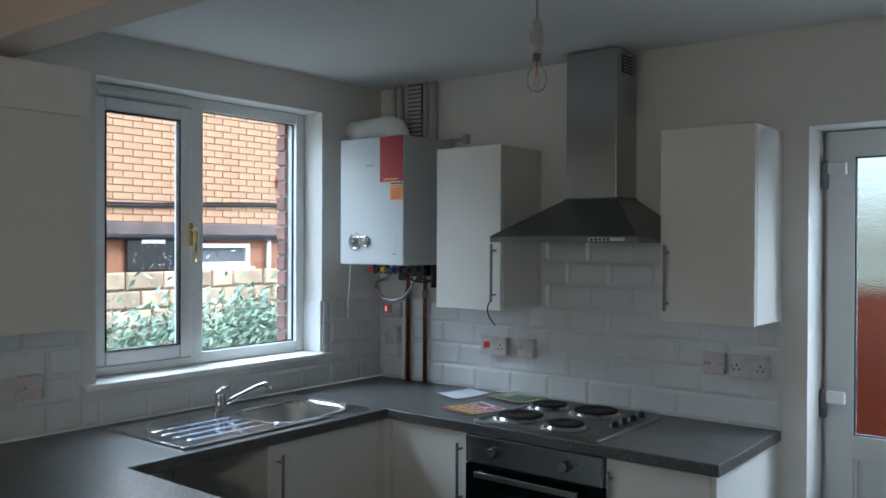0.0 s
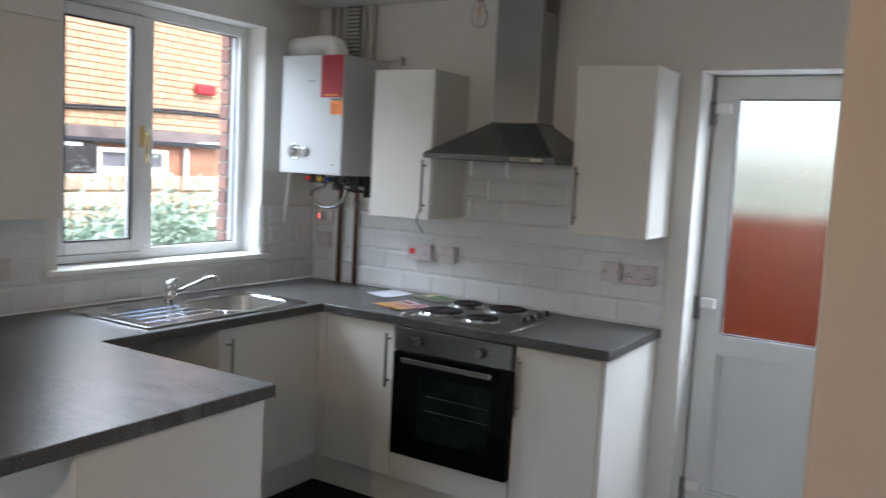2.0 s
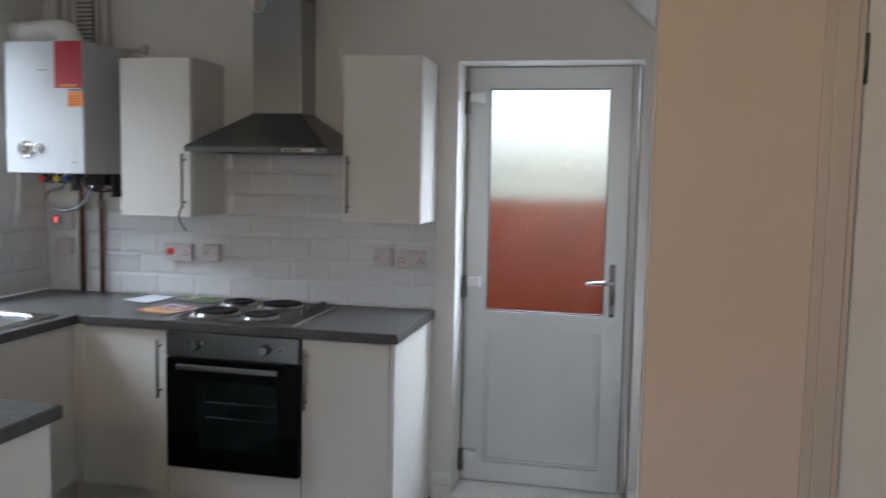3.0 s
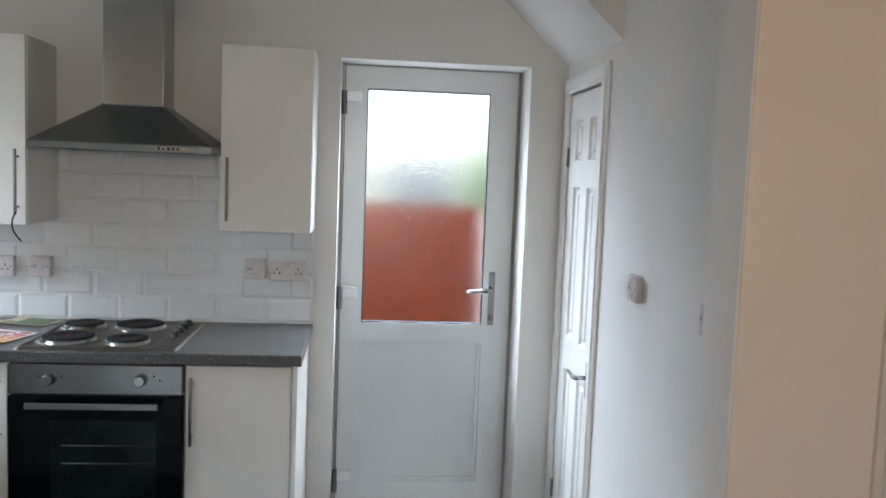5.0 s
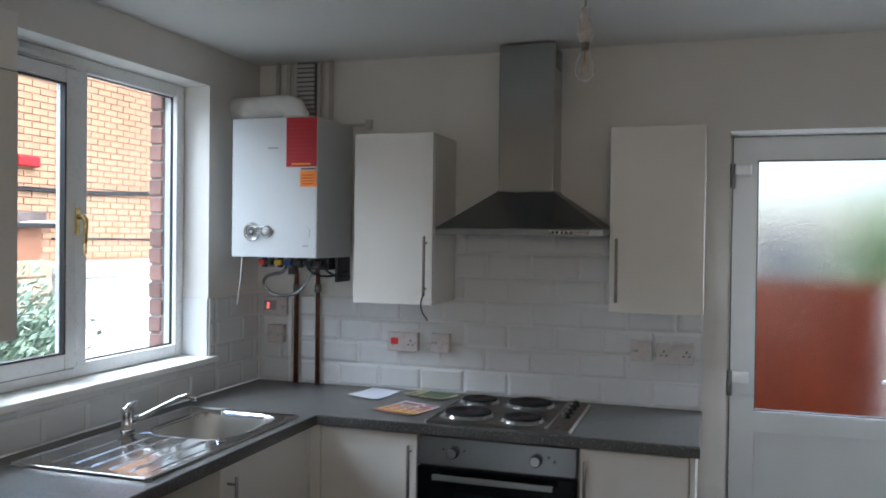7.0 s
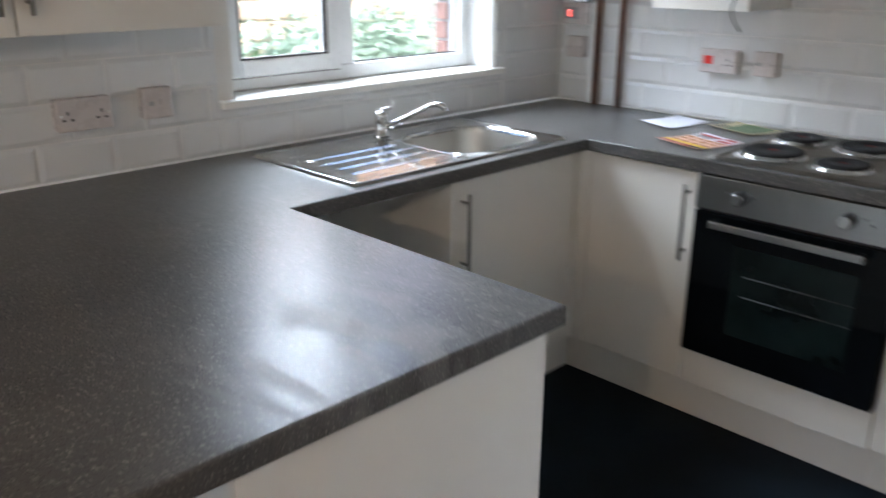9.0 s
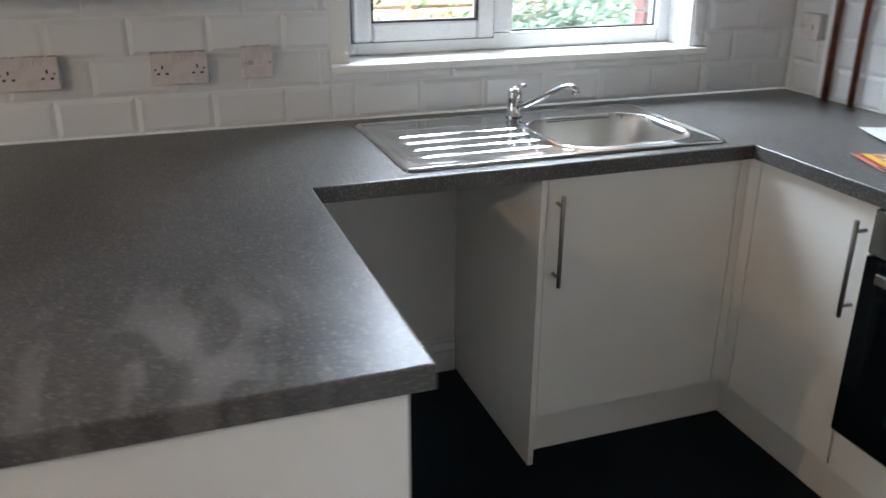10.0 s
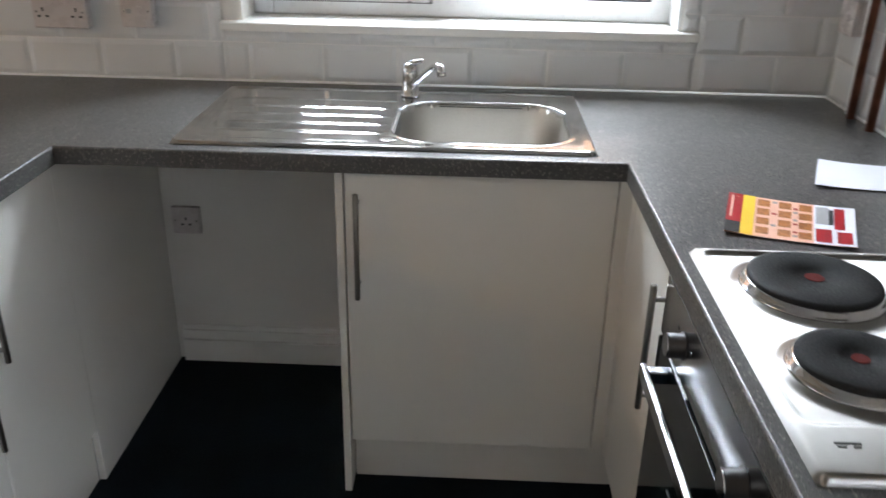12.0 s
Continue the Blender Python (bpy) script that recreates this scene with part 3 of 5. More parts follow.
def architrave(bm, u0, u1, top, plane, out, axis, w=0.068):
    """A moulded door surround; u runs along the wall."""
    for t, a, c in ((0.012, 0.0, w), (0.019, 0.012, w - 0.018)):
        for lo, hi, z0, z1 in ((u0 - c, u0 - a, 0.0, top + c), (u1 + a, u1 + c, 0.0, top + c), (u0 - a, u1 + a, top + a, top + c)):
            p0, p1 = sorted((plane, plane + out * t))
            if axis == "X":
                box(bm, p0, p1, lo, hi, z0, z1, 0.003, 2)
            else:
                box(bm, lo, hi, p0, p1, z0, z1, 0.003, 2)
    return bm


structure("door_trim_cupboard", architrave(bmesh.new(), EY0 + 0.012, EY1 - 0.008, EZ1 - 0.012, XE, -1, "X"), GLOSSPAINT, "white moulded architrave round the cupboard door", "trim")
structure("door_trim_lounge", architrave(bmesh.new(), LDX0 + 0.0, LDX1, 2.005, YB0, -1, "Y", 0.066), TRIMPAINT, "tan-grey painted moulded architrave round the lounge door", "trim")
door_3 = panel_door("door_3", LDX1 - LDX0 - 0.006, 1.985, "white six-panel moulded lounge door, closed")
for z in (1.76, 0.2):
    part("hinge", tube(bmesh.new(), [(0.001, -0.040, z - 0.045), (0.001, -0.040, z + 0.045)], 0.007, 8), NICKEL, door_3, "steel butt hinge")
door_3.matrix_world = pose(LDX0 + 0.003, YB0 + 0.045, 0.008)

# ---- worktop and units ----
PX, PY0, PY1 = -1.627, 0.618, 1.552
WX, NY, EX = -2.460, 2.753, -1.031
ZT = 0.91
us = [XW + 0.001, -2.895, -2.535, WX, PX, EX]
vs = [PY0, PY1, 2.255, 2.672, NY, YN - 0.001]


def top_cell(i, j):
    if j == 0:
        return i <= 3
    if i <= 2:
        return not (i == 1 and j == 2)
    return j == 4


worktop = thing("worktop", (-2.4, 2.0, 0.871), "dark grey stone-effect laminate worktop with wipe smears", "worktop")
for holds in (lambda i, j: j == 0, lambda i, j: j > 0 and i <= 2, lambda i, j: j > 0 and i > 2):
    bm = cells(us, vs, lambda i, j: top_cell(i, j) and holds(i, j), 0.871, ZT, "Z", 0.005, top_cell)
    part("board", bm, WORKTOP, worktop)


def bar_handle(name, parent, a, b, out):
    """A satin bar handle between a and b, standing off along out."""
    a, b, out = Vector(a), Vector(b), Vector(out)
    d = (b - a).normalized()
    bm = tube(bmesh.new(), [a + out * 0.034, a + out * 0.034 + d * 0.002, b + out * 0.034 - d * 0.002, b + out * 0.034], [0.0052, 0.006, 0.006, 0.0052], 14)
    for p in (a + d * 0.028, b - d * 0.028):
        tube(bm, [p - out * 0.0005, p + out * 0.034], 0.0045, 10)
    return part(name, bm, NICKEL, parent, "satin steel bar handle")


G = "fitted kitchen units"


def unit(name, at, label, category="cabinet"):
    return thing(name, at, label, category, G)


# sink unit
sink_unit = unit("sink_base_unit", (-2.8, 2.45, 0), "cream-white sink base unit with one closed door")
part("side_panel", boxed(XW + 0.03, -2.520, 2.158, 2.176, 0.15, 0.866), CARCASS, sink_unit)
part("side_panel", boxed(XW + 0.03, -2.520, 2.740, 2.756, 0.15, 0.866), CARCASS, sink_unit)
part("bottom_panel", boxed(XW + 0.03, -2.520, 2.176, 2.740, 0.15, 0.166), CARCASS, sink_unit)
d = part("door", boxed(-2.518, -2.499, 2.158, 2.746, 0.158, 0.862, 0.0018), UNIT, sink_unit)
bar_handle("handle", d, (-2.499, 2.186, 0.822), (-2.499, 2.186, 0.570), (1, 0, 0))
part("plinth", boxed(-2.576, -2.560, 2.158, 2.852, 0.001, 0.150, 0.001), UNIT, sink_unit)
end_panel = tagged(new("end_panel", mesh_of("end_panel", boxed(XW + 0.002, -2.494, 2.138, 2.155, 0.001, 0.870, 0.001), UNIT)), "cream-white board end panel beside the appliance space", "panel", G)
corner_post = tagged(new("corner_post", mesh_of("corner_post", box(boxed(-2.517, -2.499, 2.749, 2.7955, 0.158, 0.866, 0.0015), -2.4985, -2.455, 2.7775, 2.7955, 0.158, 0.866, 0.0015), UNIT)), "cream-white corner filler post between two units", "panel", G)

# hob wall units
YF = 2.777
left_unit = unit("base_unit", (-2.25, 3.0, 0), "cream-white base unit beside the oven, door closed")
part("side_panel", boxed(-2.455, -2.439, YF + 0.021, YN - 0.03, 0.15, 0.866), CARCASS, left_unit)
part("side_panel", boxed(-2.068, -2.052, YF + 0.021, YN - 0.03, 0.15, 0.866), CARCASS, left_unit)
part("bottom_panel", boxed(-2.439, -2.068, YF + 0.021, YN - 0.03, 0.15, 0.166), CARCASS, left_unit)
d = part("door", boxed(-2.451, -2.053, YF, YF + 0.019, 0.158, 0.862, 0.0018), UNIT, left_unit)
bar_handle("handle", d, (-2.076, YF, 0.826), (-2.076, YF, 0.578), (0, -1, 0))
part("plinth", boxed(-2.558, -1.444, YF + 0.062, YF + 0.078, 0.001, 0.150, 0.001), UNIT, left_unit)

right_unit = unit("base_unit", (-1.25, 3.0, 0), "cream-white base unit at the worktop's end, door closed")
part("side_panel", boxed(-1.438, -1.422, YF + 0.021, YN - 0.03, 0.15, 0.866), CARCASS, right_unit)
part("side_panel", boxed(-1.080, -1.066, YF + 0.021, YN - 0.03, 0.15, 0.866), CARCASS, right_unit)
part("bottom_panel", boxed(-1.422, -1.076, YF + 0.021, YN - 0.03, 0.15, 0.166), CARCASS, right_unit)
d = part("door", boxed(-1.439, -1.067, YF, YF + 0.019, 0.158, 0.862, 0.0018), UNIT, right_unit)
bar_handle("handle", d, (-1.417, YF, 0.826), (-1.417, YF, 0.578), (0, -1, 0))
part("plinth", boxed(-1.442, -1.065, YF + 0.062, YF + 0.078, 0.001, 0.150, 0.001), UNIT, right_unit)
part("side_panel", boxed(-1.063, -1.045, YF - 0.004, YN - 0.002, 0.001, 0.870, 0.001), UNIT, right_unit)

# oven
oven = thing("oven", (-1.74, 3.0, 0.15), "built-in single oven, steel control strip over black glass", "oven")
part("housing", boxed(-2.046, -1.446, YF + 0.022, YN - 0.05, 0.152, 0.866), CARCASS, oven)
part("filler_panel", boxed(-2.048, -1.444, YF + 0.001, YF + 0.019, 0.152, 0.274, 0.0015), UNIT, oven)
part("control_panel", boxed(-2.042, -1.446, YF - 0.022, YF + 0.020, 0.758, 0.865, 0.003), STEEL, oven, "brushed steel control strip")
od = part("oven_door", boxed(-2.042, -1.446, YF - 0.024, YF + 0.018, 0.280, 0.752, 0.004), BLACKGLASS, oven, "black glass oven door")
part("vent_slot", boxed(-2.030, -1.458, YF - 0.010, YF + 0.018, 0.752, 0.758), BLACK, oven)
bm = boxed(-1.972, -1.520, YF - 0.066, YF - 0.054, 0.712, 0.738, 0.004)
for x in (-1.955, -1.537):
    box(bm, x - 0.011, x + 0.011, YF - 0.056, YF - 0.0235, 0.714, 0.736, 0.003)
part("door_handle", bm, STEEL, od, "brushed steel door handle")
# interior drawn on the door's face: dark sheet and bars, shade in their colour
bm = bmesh.new()
for z in (0.575, 0.51):
    tube(bm, [(-1.86, YF - 0.0248, z), (-1.54, YF - 0.0248, z)], 0.0018, 6)
part("interior_sheet", boxed(-1.90, -1.535, YF - 0.0246, YF - 0.0238, 0.375, 0.665, 0.0003), OVENINNER, od, "dark sheet on the glass, coloured as a dim oven interior")
tagged(part("shelf_rail", bm, RAILDIM, od, "thin bars on the glass, coloured as dimly lit wire shelves"), kind="stuff")
for x in (-1.902, -1.591):
    kb = part("knob", lathe(bmesh.new(), [(0.022, 0.0), (0.022, -0.002), (0.0195, -0.003), (0.0195, -0.024), (0.018, -0.025)], (x, YF - 0.022, 0.812), 28, "Y"), BLACK, oven, "black knob with a steel face")
    part("knob_face", lathe(bmesh.new(), [(0.0180, 0.0), (0.0180, -0.002), (0.0165, -0.003)], (x, YF - 0.0468, 0.812), 28, "Y"), DARKCHROME, kb, "steel knob face")
bm = bmesh.new()
for x, z in ((-1.525, 0.812), (-1.545, 0.826), (-1.94, 0.822), (-1.86, 0.822)):
    box(bm, x - 0.003, x + 0.003, YF - 0.0226, YF - 0.0218, z - 0.003, z + 0.003)
tagged(part("marking", bm, BLACK, oven), kind="stuff")

# peninsula
pen = unit("peninsula_units", (-2.05, 1.2, 0), "cream-white peninsula units with a drawer and doors")
part("body", boxed(-3.098, -1.662, 0.960, 1.482, 0.15, 0.868), CARCASS, pen)
part("end_panel", boxed(-1.658, -1.640, 0.895, 1.516, 0.001, 0.870, 0.001), UNIT, pen)
part("back_panel", boxed(-3.098, -1.660, 0.940, 0.957, 0.001, 0.870, 0.001), UNIT, pen)
part("return_panel", boxed(-3.097, -2.498, 1.499, 1.5165, 0.001, 0.870, 0.001), UNIT, pen)
d = part("door", boxed(-2.497, -2.131, 1.498, 1.517, 0.158, 0.862, 0.0018), UNIT, pen)
bar_handle("handle", d, (-2.156, 1.517, 0.808), (-2.156, 1.517, 0.570), (0, 1, 0))
d = part("drawer_front", boxed(-2.128, -1.662, 1.498, 1.517, 0.6915, 0.862, 0.001), UNIT, pen)
bar_handle("handle", d, (-2.025, 1.517, 0.788), (-1.800, 1.517, 0.788), (0, 1, 0))
d = part("door", boxed(-2.128, -1.662, 1.498, 1.517, 0.158, 0.690, 0.001), UNIT, pen)
bar_handle("handle", d, (-2.084, 1.517, 0.642), (-2.084, 1.517, 0.415), (0, 1, 0))
part("plinth", boxed(-2.497, -1.662, 1.483, 1.499, 0.001, 0.1495, 0.001), UNIT, pen)

# wall units


def wall_unit(name, label, x0, x1, front, hx):
    ob = unit(name, ((x0 + x1) / 2, YN, 1.325), label)
    part("side_panel", boxed(x0, x0 + 0.016, front + 0.021, YN - 0.001, 1.327, 2.040, 0.001), UNIT, ob)
    part("side_panel", boxed(x1 - 0.016, x1, front + 0.021, YN - 0.001, 1.327, 2.040, 0.001), UNIT, ob)
    part("bottom_panel", boxed(x0 + 0.016, x1 - 0.016, front + 0.022, YN - 0.001, 1.328, 1.344), UNIT, ob)
    part("top_panel", boxed(x0 + 0.016, x1 - 0.016, front + 0.022, YN - 0.001, 2.023, 2.039), UNIT, ob)
    part("back_panel", boxed(x0 + 0.016, x1 - 0.016, YN - 0.012, YN - 0.002, 1.344, 2.023), UNIT, ob)
    d = part("door", boxed(x0 + 0.001, x1 - 0.001, front, front + 0.019, 1.325, 2.041, 0.0018), UNIT, ob)
    bar_handle("handle", d, (hx, front, 1.612), (hx, front, 1.366), (0, -1, 0))
    return ob


wall_unit("wall_unit", "cream-white narrow wall unit beside the boiler, closed", -2.456, -2.101, 3.078, -2.128)
wall_unit("wall_unit", "cream-white narrow wall unit near the back door, closed", -1.383, -1.031, 3.090, -1.352)
wu = unit("wall_unit", (-2.95, 1.11, 1.316), "cream-white double wall unit beside the window, closed")
part("body", boxed(XW + 0.001, -2.821, 0.600, 1.618, 1.318, 2.040, 0.001), UNIT, wu)
for y0, y1, hy in ((1.107, 1.617, 1.132), (0.601, 1.103, 1.066)):
    d = part("door", boxed(-2.819, -2.800, y0, y1, 1.316, 2.041, 0.0018), UNIT, wu)
    bar_handle("handle", d, (-2.800, hy, 1.605), (-2.800, hy, 1.362), (1, 0, 0))
tagged(new("boxing_panel", mesh_of("boxing_panel", boxed(XW + 0.001, -2.803, 1.288, 1.618, 2.043, 2.203, 0.002), CARCASS)), "white board boxing on top of the wall unit", "box")

# ---- cooker hood ----
hood = thing("cooker_hood", (-1.70, YN, 1.62), "brushed steel chimney cooker hood on the wall", "cooker hood")
HX0, HX1, HY, CX0, CX1, CY, CZ = -2.034, -1.385, 2.903, -1.862, -1.628, 3.215, 1.806
bm = bmesh.new()
rings = []
for x0, x1, y, z in ((HX0, HX1, HY, 1.642), (HX0 + 0.006, HX1 - 0.006, HY + 0.005, 1.648), (CX0 - 0.004, CX1 + 0.004, CY - 0.004, CZ - 0.006), (CX0 - 0.004, CX1 + 0.004, CY - 0.004, CZ)):
    rings.append([bm.verts.new(p) for p in ((x0, y, z), (x1, y, z), (x1, YN - 0.002, z), (x0, YN - 0.002, z))])
for a, b in zip(rings, rings[1:]):
    for k in range(4):
        bm.faces.new((a[k], a[(k + 1) % 4], b[(k + 1) % 4], b[k]))
bm.faces.new(rings[0][::-1]), bm.faces.new(rings[-1])
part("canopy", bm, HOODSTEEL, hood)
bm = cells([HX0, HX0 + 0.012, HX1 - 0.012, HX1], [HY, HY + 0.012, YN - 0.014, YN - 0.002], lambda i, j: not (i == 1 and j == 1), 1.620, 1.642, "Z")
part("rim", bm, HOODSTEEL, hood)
part("grease_filter", boxed(HX0 + 0.014, HX1 - 0.014, HY + 0.014, YN - 0.016, 1.634, 1.642), NICKEL, hood, "metal mesh grease filter")
part("chimney", boxed(CX0, CX1, CY, YN - 0.002, CZ - 0.004, CEIL - 0.012, 0.004, 3), STEEL_V, hood)
bm = boxed(CX1 - 0.002, CX1 + 0.001, CY + 0.042, CY + 0.140, 2.318, 2.392, 0.0008, 1)
part("vent_grille", bm, BLACK, hood, "dark vent grille")
for k in range(5):
    part("vent_slat", boxed(CX1 + 0.0005, CX1 + 0.0025, CY + 0.046, CY + 0.136, 2.326 + k * 0.013, 2.330 + k * 0.013), DARKCHROME, hood)
part("control_strip", boxed(-1.585, -1.435, HY - 0.0015, HY + 0.001, 1.624, 1.638, 0.0005, 1), CHROME, hood, "bright steel control strip")
for k in range(5):
    part("button", lathe(bmesh.new(), [(0.005, 0.0), (0.005, -0.004), (0.0035, -0.0055)], (-1.570 + k * 0.017, HY - 0.001, 1.631), 14, "Y"), BLACK, hood, "small round push button")

# ---- boiler ----
boiler = thing("boiler", (-2.8, 3.2, 1.51), "white wall-hung gas boiler with red and orange stickers", "boiler")
part("casing", boxed(-3.006, -2.594, 3.008, YN - 0.03, 1.511, 2.114, 0.006, 3), BOILERWHITE, boiler)
part("red_sticker", boxed(-2.741, -2.597, 3.0062, 3.0078, 1.900, 2.110), RED, boiler, "red instruction sticker")
bm = bmesh.new()
for k in range(10):
    box(bm, -2.73, -2.612 - 0.02 * (k % 3), 3.0056, 3.0061, 1.925 + k * 0.017, 1.929 + k * 0.017)
tagged(part("sticker_print", bm, DIMRED, boiler), kind="stuff")
part("sticker_footer", boxed(-2.715, -2.625, 3.0052, 3.0061, 1.908, 1.916), ORANGE, boiler)
part("orange_sticker", boxed(-2.674, -2.597, 3.0062, 3.0078, 1.815, 1.884), ORANGE, boiler, "orange notice sticker")
bm = bmesh.new()
for k in range(4):
    box(bm, -2.667, -2.612, 3.0056, 3.0061, 1.826 + k * 0.012, 1.829 + k * 0.012)
tagged(part("sticker_print", bm, RED, boiler), kind="stuff")
part("sticker_header", boxed(-2.670, -2.60, 3.0056, 3.0061, 1.888, 1.894), BLACK, boiler)
bm = lathe(bmesh.new(), [(0.041, 0.0), (0.041, -0.005), (0.036, -0.008), (0.033, -0.004), (0.031, -0.004)], (-2.903, 3.008, 1.622), 32, "Y")
lathe(bm, [(0.027, 0.0), (0.027, -0.005), (0.023, -0.007), (0.021, -0.004), (0.019, -0.004)], (-2.832, 3.008, 1.624), 28, "Y")
box(bm, -2.905, -2.832, 3.002, 3.0079, 1.603, 1.644, 0.002)
knobplate = part("control_plate", bm, DARKCHROME, boiler, "chrome control plate with two dials")
for x, z, r in ((-2.903, 1.622, 0.023), (-2.832, 1.625, 0.017)):
    part("dial", lathe(bmesh.new(), [(r, 0.0), (r * 0.96, -0.005), (r * 0.85, -0.006)], (x, 3.004, z), 24, "Y"), NICKEL if r > 0.02 else BOILERWHITE, knobplate)
    part("dial_ring", lathe(bmesh.new(), [(r * 0.62, 0.0), (r * 0.58, -0.003)], (x, 2.9985, z), 20, "Y"), BLACK if r > 0.02 else GREYPRINT, knobplate)
    part("dial_centre", lathe(bmesh.new(), [(r * 0.36, 0.0), (r * 0.34, -0.0025)], (x, 2.9958, z), 16, "Y"), GREYPRINT if r > 0.02 else BOILERWHITE, knobplate)
bm = boxed(-2.66, -2.635, 3.0062, 3.0078, 1.560, 1.567)
box(bm, -2.83, -2.78, 3.0062, 3.0078, 1.978, 1.986)
tagged(part("small_print", bm, GREYPRINT, boiler), kind="stuff")
part("badge", lathe(bmesh.new(), [(0.028, 0.0), (0.028, -0.002)], (-2.655, 3.008, 1.62), 28, "Y"), BOILERWHITE, boiler)
# flue and pipes over the boiler
flue = thing("boiler_flue", (-2.9, 3.2, 2.114), "white wrapped flue elbow on top of the boiler", "flue")
part("elbow", tube(bmesh.new(), [(-2.79, 3.19, 2.113), (-2.79, 3.19, 2.150), (-2.80, 3.19, 2.172), (-2.84, 3.19, 2.187), (-2.90, 3.19, 2.189), (-3.00, 3.19, 2.186), (-3.099, 3.19, 2.182)], [0.056, 0.055, 0.055, 0.054, 0.052, 0.051, 0.053], 24), FLUE, flue)
part("collar", lathe(bmesh.new(), [(0.068, 0.0), (0.068, 0.022), (0.058, 0.026)], (-2.79, 3.19, 2.1145), 24), FLUE, flue)
for x, r in ((-2.985, 0.011), (-2.930, 0.011), (-2.770, 0.011), (-2.708, 0.011)):
    p = tagged(new("riser_pipe", mesh_of("riser_pipe", tube(bmesh.new(), [(x, YN - 0.028, 2.0), (x, YN - 0.028, CEIL)], r, 12), PIPEWHITE)), "white painted pipe rising from boiler to ceiling", "pipe", "pipes over the boiler")
trunk = thing("ribbed_duct", (-2.85, YN, 2.1), "white ribbed duct rising behind the boiler", "duct")
# backing coloured dark grey to paint in the shade between the ribs
bm = boxed(-2.885, -2.795, YN - 0.03, YN - 0.001, 2.02, CEIL - 0.001)
part("backing", bm, GREYPLASTIC, trunk)
for k in range(14):
    part("rib", boxed(-2.888, -2.792, YN - 0.038, YN - 0.029, 2.12 + k * 0.0215, 2.1335 + k * 0.0215, 0.002, 1), PIPEWHITE, trunk)
bracket = thing("pipe_clip", (-2.55, YN, 2.1), "small grey pipe end on the wall beside the boiler", "pipe")
bm = tube(bmesh.new(), [(-2.70, YN - 0.02, 2.122), (-2.52, YN - 0.02, 2.122)], 0.008, 10)
box(bm, -2.535, -2.505, YN - 0.03, YN - 0.001, 2.102, 2.147, 0.004)
part("clip", bm, PIPEWHITE, bracket)
# pipework under the boiler
for x in (-2.876, -2.764):
    cp = thing("copper_pipe", (x, YN - 0.03, ZT), "tarnished copper pipe dropping to the worktop", "pipe", "copper pipes under the boiler")
    part("pipe", tube(bmesh.new(), [(x, YN - 0.032, ZT - 0.005), (x, YN - 0.032, 1.42), (x + 0.004, YN - 0.05, 1.45), (x + 0.004, YN - 0.08, 1.475), (x + 0.004, YN - 0.09, 1.511)], 0.011, 12), COPPER, cp)
    part("compression_joint", lathe(bmesh.new(), [(0.012, -0.02), (0.018, -0.018), (0.018, 0.018), (0.012, 0.02)], (x, YN - 0.032, 1.36), 6), NICKEL, cp)
for k, (x, m) in enumerate(((-2.95, REDSWITCH), (-2.915, BLACK), (-2.87, YELLOW), (-2.82, BLUE), (-2.77, BLACK), (-2.72, BLACK), (-2.67, BLACK))):
    vv = thing("pipe_valve", (x, 3.2, 1.48), "small boiler valve with a coloured tap handle", "valve", "valves under the boiler")
    part("valve_body", lathe(bmesh.new(), [(0.010, -0.05), (0.014, -0.048), (0.014, -0.012), (0.010, 0.0)], (x, 3.2, 1.512), 10), NICKEL if k % 2 else BLACK, vv)
    part("tap_handle", boxed(x - 0.016, x + 0.016, 3.165, 3.188, 1.472, 1.496, 0.004), m, vv)
gas = thing("gas_valve_block", (-2.68, 3.25, 1.44), "dark valve block and pipe stubs under the boiler", "valve")
part("block", boxed(-2.735, -2.625, 3.19, 3.33, 1.455, 1.512, 0.006), BLACK, gas)
part("stub", boxed(-2.80, -2.745, 3.20, 3.30, 1.470, 1.512, 0.008), SLATE, gas)
part("stub", boxed(-2.61, -2.596, 3.22, 3.36, 1.40, 1.512, 0.004), BLACK, gas)
for x in (-2.872, -2.760):
    part("elbow_nut", lathe(bmesh.new(), [(0.013, -0.03), (0.019, -0.028), (0.019, 0.0), (0.015, 0.012), (0.019, 0.02), (0.019, 0.036)], (x, YN - 0.085, 1.455), 8), SLATE, gas)
trim_strip = structure("pipe_boxing_trim", boxed(-2.918, -2.902, YN - 0.030, YN - 0.006, ZT + 0.001, 1.318, 0.002), PVC, "white upright trim strip beside the pipes", "trim")
loop = [(-2.84, 3.22, 1.50), (-2.84, 3.18, 1.44), (-2.90, 3.20, 1.432), (-2.955, 3.22, 1.420), (-2.985, 3.24, 1.385), (-2.95, 3.25, 1.338), (-2.88, 3.26, 1.325), (-2.81, 3.27, 1.345), (-2.765, 3.27, 1.41), (-2.72, 3.25, 1.47)]
tagged(new("filling_loop", mesh_of("filling_loop", tube(bmesh.new(), bend(loop), 0.008, 10), DARKCHROME)), "braided steel filling loop hanging under the boiler", "hose")
